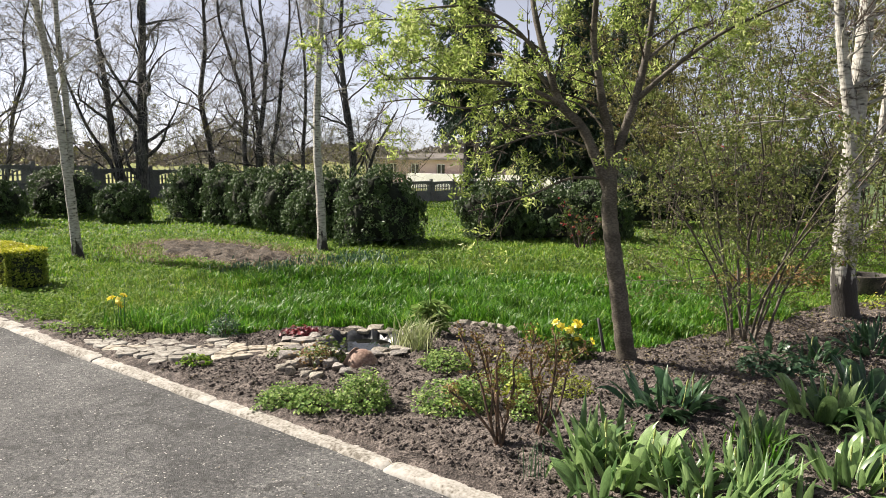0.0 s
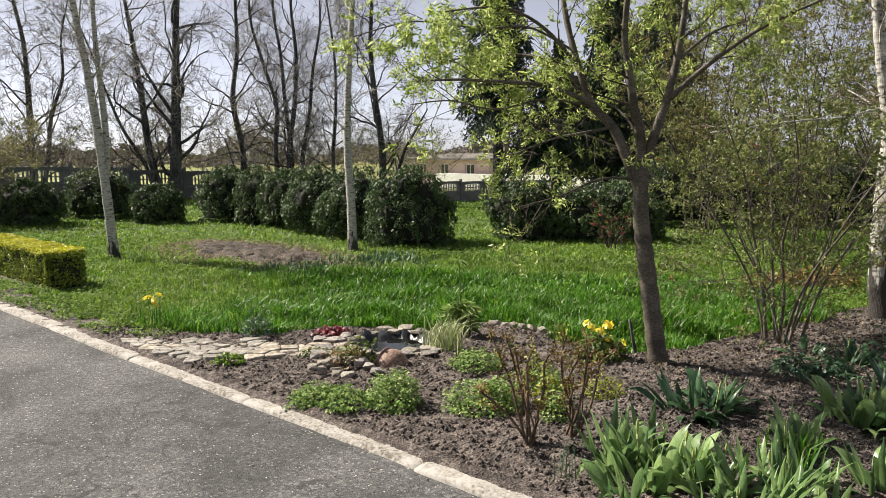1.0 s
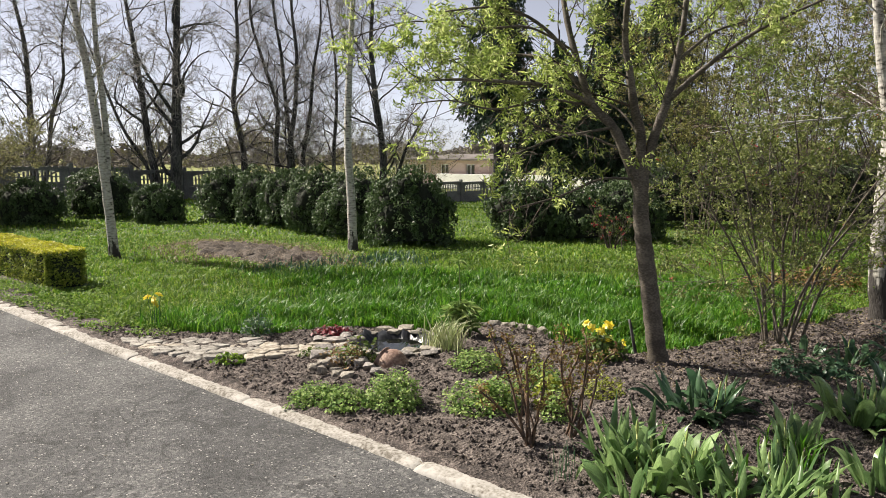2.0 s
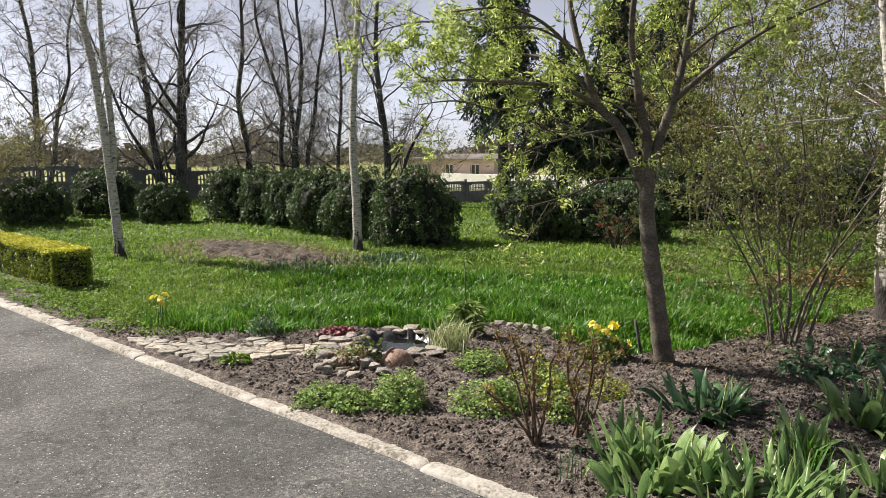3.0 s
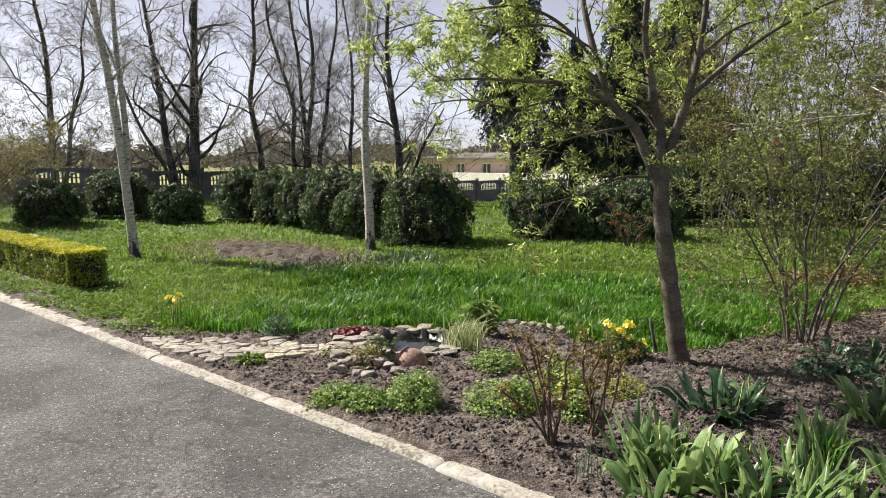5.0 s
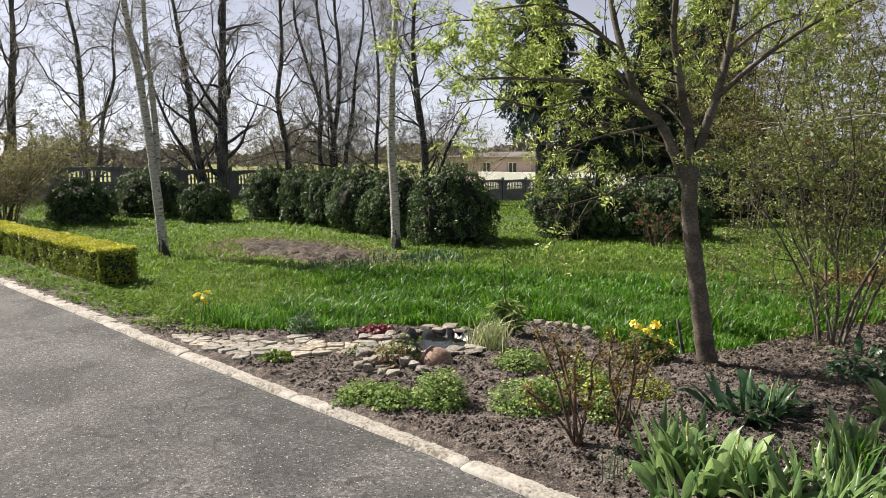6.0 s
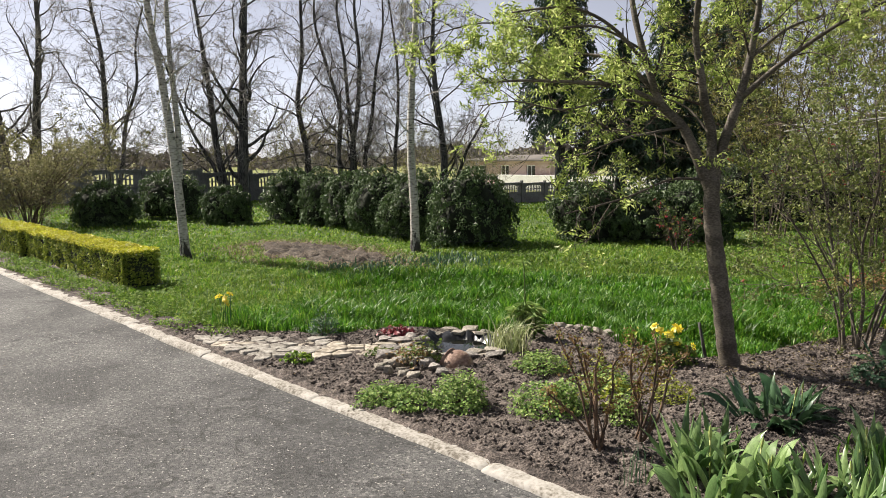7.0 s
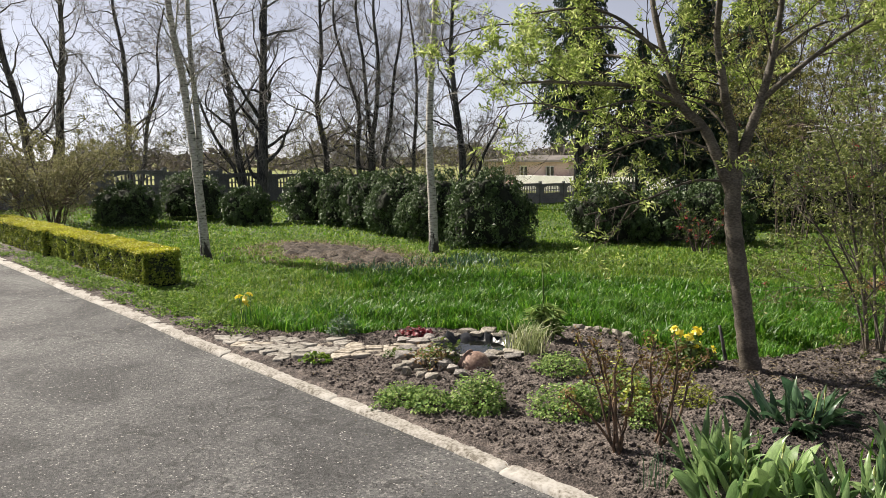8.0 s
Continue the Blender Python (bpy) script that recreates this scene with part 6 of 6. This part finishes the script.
grass_clump("striped_grass", -0.2, 5.9, 130, 0.28, 0.0075, 0.75, 0.06, "leaf_cream", 450, "tuft of cream-striped ornamental grass by the pond")
grass_clump("striped_grass", -0.32, 6.0, 60, 0.22, 0.01, 0.7, 0.05, "leaf_cream", 451, "tuft of cream-striped ornamental grass by the pond")
for k, (x, y) in enumerate([(-2.3, 9.9), (-2.1, 10.5), (-1.85, 10.8), (-1.6, 11.0), (-1.35, 11.15), (-1.15, 11.3), (-2.6, 10.1), (-1.0, 11.0)]):
    grass_clump("iris_clump", x + 0.15 * math.sin(k * 5), y + 0.25 * math.cos(k * 3), 75, 0.14, 0.02, 0.7, 0.26, "leaf_blue", 460 + k, "clump of blue-green iris leaves beside the round bed", "plant", "irises by the round bed")
grass_clump("bulb_leaves", 0.42, 3.5, 16, 0.22, 0.004, 0.4, 0.03, "leaf_blue", 470, "thin tuft of narrow green leaves by the kerb")
grass_clump("bulb_leaves", 1.62, 3.75, 40, 0.17, 0.012, 0.5, 0.08, "grass", 471, "thin tuft of narrow green leaves among tulips")


def crown_imperial():
    """Tall stalk with whorled leaves low down and a tuft on top."""
    rng = np.random.default_rng(480)
    x, y = -0.12, 6.42
    t = thing("crown_imperial", (x, y, bz(x, y)), "tall crown imperial with a leafy foot and tufted top", "plant")
    for k, (dx, dy, H) in enumerate(((0, 0, 0.66), (0.09, -0.05, 0.3), (-0.06, 0.04, 0.26))):
        st = Buf()
        st.tube([(dx, dy, 0), (dx + 0.01, dy, H * 0.5), (dx, dy, H)], [0.009, 0.007, 0.005], 6)
        s = part("stalk", st, "leaf_shrub", t, smooth=True)
        lv = Buf()
        n = 46
        z = rng.uniform(0.05, min(H, 0.3), n)
        a = rng.uniform(0, 6.28, n)
        D = np.stack([np.cos(a), np.sin(a), 0.3 + 0 * a], 1)
        lv.leaves(np.stack([np.full(n, dx), np.full(n, dy), z], 1) + D * 0.055, 0.13, rng, 0.2, np.array([0, 0, 1.0]), 0.3, 0.2, D * 5)
        if k == 0:
            a = rng.uniform(0, 6.28, 16)
            D = np.stack([np.cos(a), np.sin(a), 0.5 + rng.uniform(-0.6, 0.5, 16)], 1)
            lv.leaves(np.array([[dx, dy, H]]) + D * 0.04, 0.1, rng, 0.2, np.array([0, 0, 1.0]), 0.4, 0.2, D * 5)
        tagged(part("foliage", lv, "leaf_mound", s), kind="stuff")


crown_imperial()


def rose(x, y, canes, seed, H):
    """A pruned rose: bare upright canes with snags and small reddish shoots."""
    rng = np.random.default_rng(seed)
    t = thing("rose_bush", (x, y, bz(x, y) - 0.02), "pruned rose bush with bare brown canes and reddish shoots", "shrub", "pruned roses")
    C = []
    for k, (lx, ly, h) in enumerate(canes):
        b, tips = Buf(), []
        pts = [(rng.normal() * 0.02, rng.normal() * 0.02, 0)] + [(lx * f + rng.normal() * 0.02, ly * f + rng.normal() * 0.02, h * f) for f in (0.3, 0.6, 0.85, 1.0)]
        path, rad = limb(b, pts, rng.uniform(0.0072, 0.0105), 0.0045, 6, k, 4)
        bear(b, path, rad, 5, 0.1, [(2, 0.5, 50, 0.16, 0.1)], rng, tips, 0.5, 42, None, 0.8)
        for q in range(16):
            i = int(rng.integers(len(path)))
            d = Vector(rng.normal(size=3)).normalized()
            b.tube([tuple(path[i]), tuple(path[i] + d * (rad[i] + 0.008))], [0.0022, 0.0004], 3)
        part("cane", b, "twig_red", t, smooth=True)
        C += [p for p, d in tips]
    C = np.array(C)
    lv = Buf()
    pick = C[rng.integers(0, len(C), 700)]
    lv.leaves(pick + rng.normal(size=(700, 3)) * 0.014, 0.022, rng, 0.5)
    tagged(part("new_growth", lv, "leaf_rust", t, "small reddish new shoots"), kind="stuff")
    lv = Buf()
    pick = C[rng.integers(0, len(C), 160)]
    lv.leaves(pick + rng.normal(size=(160, 3)) * 0.016, 0.024, rng, 0.5)
    tagged(part("young_foliage", lv, "leaf_yellow_green", t), kind="stuff")


rose(0.31, 3.97, [(-0.2, 0.05, 0.6), (-0.12, 0, 0.62), (-0.08, 0.08, 0.5), (-0.02, -0.03, 0.56), (0.0, 0.1, 0.36), (0.12, 0.05, 0.55), (0.05, -0.06, 0.28), (-0.28, -0.02, 0.34)], 490, 0.6)
rose(0.55, 4.1, [(-0.06, 0, 0.6), (0.03, 0.04, 0.55), (0.08, -0.02, 0.6), (0.2, 0.03, 0.5), (0.12, 0.08, 0.42), (-0.02, -0.06, 0.35)], 491, 0.6)


def stake_and_tub():
    b = Buf()
    b.tube([(0, 0, 0), (-0.03, 0, 0.15), (-0.06, 0, 0.3)], [0.014, 0.013, 0.011], 6)
    t = thing("stake", (1.28, 5.85, bz(1.28, 5.85) - 0.02), "dark short wooden stake in the soil beside the tree", "stake")
    part("post", b, "bark_dark", t)
    z = float(hgt(4.7, 8.3))
    t = thing("planter_tub", (4.7, 8.3, z), "dark old basket-like tub standing behind the birch", "tub")
    prof = [(0.0, 0.0), (0.15, 0.0), (0.18, 0.1), (0.215, 0.22), (0.222, 0.25), (0.225, 0.265), (0.21, 0.268), (0.2, 0.25), (0.14, 0.05), (0.0, 0.04)]
    V, F, s = [], [], 32
    for r, zz in prof:
        V += [(r * math.cos(2 * math.pi * i / s) * (1 + 0.02 * (i % 2)), r * math.sin(2 * math.pi * i / s) * (1 + 0.02 * (i % 2)), zz) for i in range(s)]
    for j in range(len(prof) - 1):
        for i in range(s):
            a, b2 = j * s + i, j * s + (i + 1) % s
            F += [(a, b2, b2 + s), (a, b2 + s, a + s)]
    part("body", mesh_np("body", V, F), "basket", t)


stake_and_tub()


# ---- round bed in the lawn ----
ROUND_BED = []
for k in range(28):
    a = 2 * math.pi * k / 28
    p, q = math.cos(a) * 1.95 * (1 + 0.06 * math.sin(3 * a)), math.sin(a) * 1.0 * (1 + 0.08 * math.sin(2 * a + 1))
    ROUND_BED.append((-3.55 - p * 0.70 + q * 0.55, 12.0 + p * 0.62 + q * 0.72))


def round_bed():
    gx, gy = np.arange(-6.2, -1.0, 0.06), np.arange(9.8, 14.4, 0.06)
    X, Y = np.meshgrid(gx, gy, indexing="ij")
    d = rim(X, Y, ROUND_BED)
    ins = inside(X, Y, ROUND_BED)
    Z = hgt(X, Y) + np.where(ins, 0.03 * smooth01(d / 0.5) + (0.05 * np.abs(lumps(X, Y, 9, 5)) + 0.07 * np.abs(lumps(X, Y, 24, 6)) - 0.02) * smooth01(d / 0.2) + 0.012, -0.03)
    s = part("round_bed_soil", grid_mesh("round_bed_soil", X, Y, Z, ins), "dry_soil", smooth=True)
    tagged(s, "low oval mound of dry brown soil in the lawn", "soil", "", "structure")
    rng = np.random.default_rng(500)
    b = Buf()
    n = 4600
    k = rng.integers(0, 28, n)
    f = rng.uniform(size=n)[:, None]
    R = np.array(ROUND_BED)
    P = R[k] * (1 - f) + R[(k + 1) % 28] * f + rng.normal(size=(n, 2)) * 0.26
    b.blades(np.column_stack([P, hgt(P[:, 0], P[:, 1]) + 0.02]), 0.06, 0.014, 1.8, rng)
    o = part("dry_grass", b, "straw")
    tagged(o, "dry straw-coloured grass round the oval bed", "grass", "", "stuff")


round_bed()


# ---- grass, weeds, clods ----
def lawn_mask(x, y, gap=0.0):
    u, v = uv_of(x, y)
    m = (v > 0.06) & (~inside(x, y, ROUND_BED) | (rim(x, y, ROUND_BED) < 0.22 + 0.25 * lumps(x, y, 4, 51)))
    inb = inside(x, y, BED)
    d = rim(x, y, BED)
    m &= ~inb | (d < 0.09 + 0.13 * lumps(x, y, 7, 53))
    m &= ~((u > 7.5) & (u < 16.6) & (v > 0.5) & (v < 1.2))
    m &= ~((u > 4.6) & (u < 17.5) & (v < 0.36 + 0.1 * lumps(u, 0 * u, 2.5, 8)) & (lumps(x, y, 9, 52) < 0.55))
    s = (x + 10.85) * -0.796 + (y - 27.3) * 0.605
    return m & (s < -0.15)


def lush(x, y):
    """Where the grass is tall and deep green."""
    return smooth01((x + 3.2 + 0.5 * lumps(x, y, 1.2, 31)) / 1.2) * smooth01((10.6 - y + 0.8 * lumps(x, y, 0.8, 32)) / 1.5) * smooth01((4.2 - x) / 1.5)


def grass():
    rng = np.random.default_rng(600)
    deep, pale = Buf(), Buf()
    for x0, x1, y0, y1, dens, h, w in ((-6.5, 6.2, 5.6, 8.2, 3300, 0.1, 0.0075), (-9.5, 8.5, 8.2, 10.8, 1900, 0.095, 0.010), (-12, 10, 10.8, 14.5, 900, 0.085, 0.014), (-17, 12, 14.5, 22, 290, 0.08, 0.023), (-20, 15, 22, 43, 75, 0.1, 0.045)):
        n = int((x1 - x0) * (y1 - y0) * dens)
        x, y = rng.uniform(x0, x1, n), rng.uniform(y0, y1, n)
        ok = lawn_mask(x, y)
        x, y = x[ok], y[ok]
        L = lush(x, y)
        hh = h * (0.75 + 0.35 * lumps(x, y, 2.3, 33) + 0.45 * lumps(x, y, 6, 34)).clip(0.4, 1.8) * (1 + 0.75 * L)
        big = rng.uniform(size=len(x)) < L * 0.8 + 0.15
        P = np.column_stack([x, y, hgt(x, y) - 0.005])
        deep.blades(P[big], hh[big], w * (1 + 0.5 * L[big]), 0.75, rng)
        pale.blades(P[~big], hh[~big], w, 0.9, rng)
    tagged(part("lush_grass", deep, "grass"), "tall deep green grass of the lawn", "grass", "", "stuff")
    tagged(part("lawn_grass", pale, "grass_pale"), "short yellow-green lawn grass", "grass", "", "stuff")
    # broad-leaved weeds among the grass
    wd = Buf()
    for x0, x1, y0, y1, n, s in ((-8, 0, 6.0, 10.5, 26000, 0.032), (-12, 6, 10.5, 14.5, 16000, 0.05), (2.0, 6.5, 6.2, 10, 9000, 0.034), (-16, 9, 14.5, 22, 9000, 0.07)):
        x, y = rng.uniform(x0, x1, n), rng.uniform(y0, y1, n)
        ok = lawn_mask(x, y) & (lumps(x, y, 3.1, 41) + 0.6 * lumps(x, y, 9, 42) > -0.2) & (rng.uniform(size=n) > lush(x, y) * 0.85)
        x, y = x[ok], y[ok]
        P = np.column_stack([x, y, hgt(x, y) + rng.uniform(0.01, 0.08, len(x))])
        wd.leaves(P, s, rng, 0.6, np.array([0, 0, 1.0]), 0.5)
    n = 10500
    u, v = rng.uniform(4.2, 13, n), rng.uniform(0.02, 0.6, n)
    x, y = KERB0[0] + u * KDIR[0] + v * KNRM[0], KERB0[1] + u * KDIR[1] + v * KNRM[1]
    ok = (lumps(x, y, 5, 43) + 0.6 * lumps(x, y, 14, 44) > 0.05 - 0.6 * v)
    x, y = x[ok], y[ok]
    wd.leaves(np.column_stack([x, y, rng.uniform(0.015, 0.07, len(x))]), 0.034, rng, 0.6, np.array([0, 0, 1.0]), 0.5)
    tagged(part("lawn_weeds", wd, "leaf_weed"), "low broad-leaved weeds in the lawn", "weeds", "", "stuff")


grass()


def soil_bits():
    """Clods and crumbs on the dug soil, and dry litter under the shrubs."""
    rng = np.random.default_rng(610)
    unit = []
    for s in range(4):
        b = bmesh.new()
        bmesh.ops.create_icosphere(b, subdivisions=1, radius=0.5)
        V = np.array([tuple(v.co * (1 + 0.95 * noise.noise(v.co * 3 + Vector((s * 4.0, 0, 0))))) for v in b.verts])
        F = np.array([[v.index for v in f.verts] for f in b.faces])
        b.free()
        unit.append((V, F))
    for name, n, lo, hi, box in (("soil_clods", 42000, 0.011, 0.025, (-3.6, 4.5, 3.0, 7.3)), ("soil_lumps", 1700, 0.024, 0.042, (-3.4, 4.5, 3.0, 7.3))):
        x, y = rng.uniform(box[0], box[1], n), rng.uniform(box[2], box[3], n)
        ok = inside(x, y, BED) & (rim(x, y, BED) > 0.04) & (uv_of(x, y)[1] > 0.035) & ~inside(x, y, PATH)
        x, y = x[ok], y[ok]
        z = bed_soil_z(x, y)
        s = rng.uniform(lo, hi, len(x)) * rng.uniform(0.7, 1.3, len(x))
        a = rng.uniform(0, 6.28, len(x))
        k = rng.integers(0, 4, len(x))
        b = Buf()
        for j in range(4):
            m = k == j
            V, F = unit[j]
            ca, sa = np.cos(a[m])[:, None], np.sin(a[m])[:, None]
            W = np.stack([V[:, 0] * ca - V[:, 1] * sa, V[:, 0] * sa + V[:, 1] * ca, np.broadcast_to(V[:, 2] * 0.8, (m.sum(), len(V)))], -1) * s[m][:, None, None]
            W += np.column_stack([x[m], y[m], z[m] - s[m] * 0.02])[:, None]
            b.add(W.reshape(-1, 3), (F[None] + np.arange(m.sum())[:, None, None] * len(V)).reshape(-1, 3))
        o = part(name, b, "soil")
        tagged(o, "dark crumbly clods lying on the dug soil", "soil", "", "stuff")
    b = Buf()
    n = 4200
    x, y = rng.uniform(1.3, 5.5, n), rng.uniform(5.0, 7.9, n)
    ok = inside(x, y, BED)
    x, y = x[ok], y[ok]
    b.leaves(np.column_stack([x, y, bed_soil_z(x, y) + 0.008]), 0.04, rng, 0.25, np.array([0, 0, 1.0]), 0.35)
    n = 500
    x, y = rng.uniform(-3.3, 2.5, n), rng.uniform(3.4, 6.5, n)
    ok = inside(x, y, BED)
    x, y = x[ok], y[ok]
    b.leaves(np.column_stack([x, y, bed_soil_z(x, y) + 0.012]), 0.03, rng, 0.12, np.array([0, 0, 1.0]), 0.35)
    tagged(part("dry_litter", b, "straw"), "dry leaf litter and stalks on the soil", "litter", "", "stuff")
    # loose pale chippings on the drive
    b = Buf()
    n = 260
    u, v = rng.uniform(-2, 9, n), -0.16 - rng.uniform(0, 1, n) ** 2 * 4.5
    x, y = KERB0[0] + u * KDIR[0] + v * KNRM[0], KERB0[1] + u * KDIR[1] + v * KNRM[1]
    V, F = unit[0]
    s = rng.uniform(0.004, 0.014, n)
    W = V[None] * s[:, None, None] * np.array([1.3, 1, 0.6]) + np.column_stack([x, y, ROAD_Z + 0.006 * lumps(x, y, 2.2, 9) + s * 0.2])[:, None]
    b.add(W.reshape(-1, 3), (F[None] + np.arange(n)[:, None, None] * len(V)).reshape(-1, 3))
    tagged(part("loose_chippings", b, "limestone"), "loose pale chippings on the asphalt", "gravel", "", "stuff")


soil_bits()
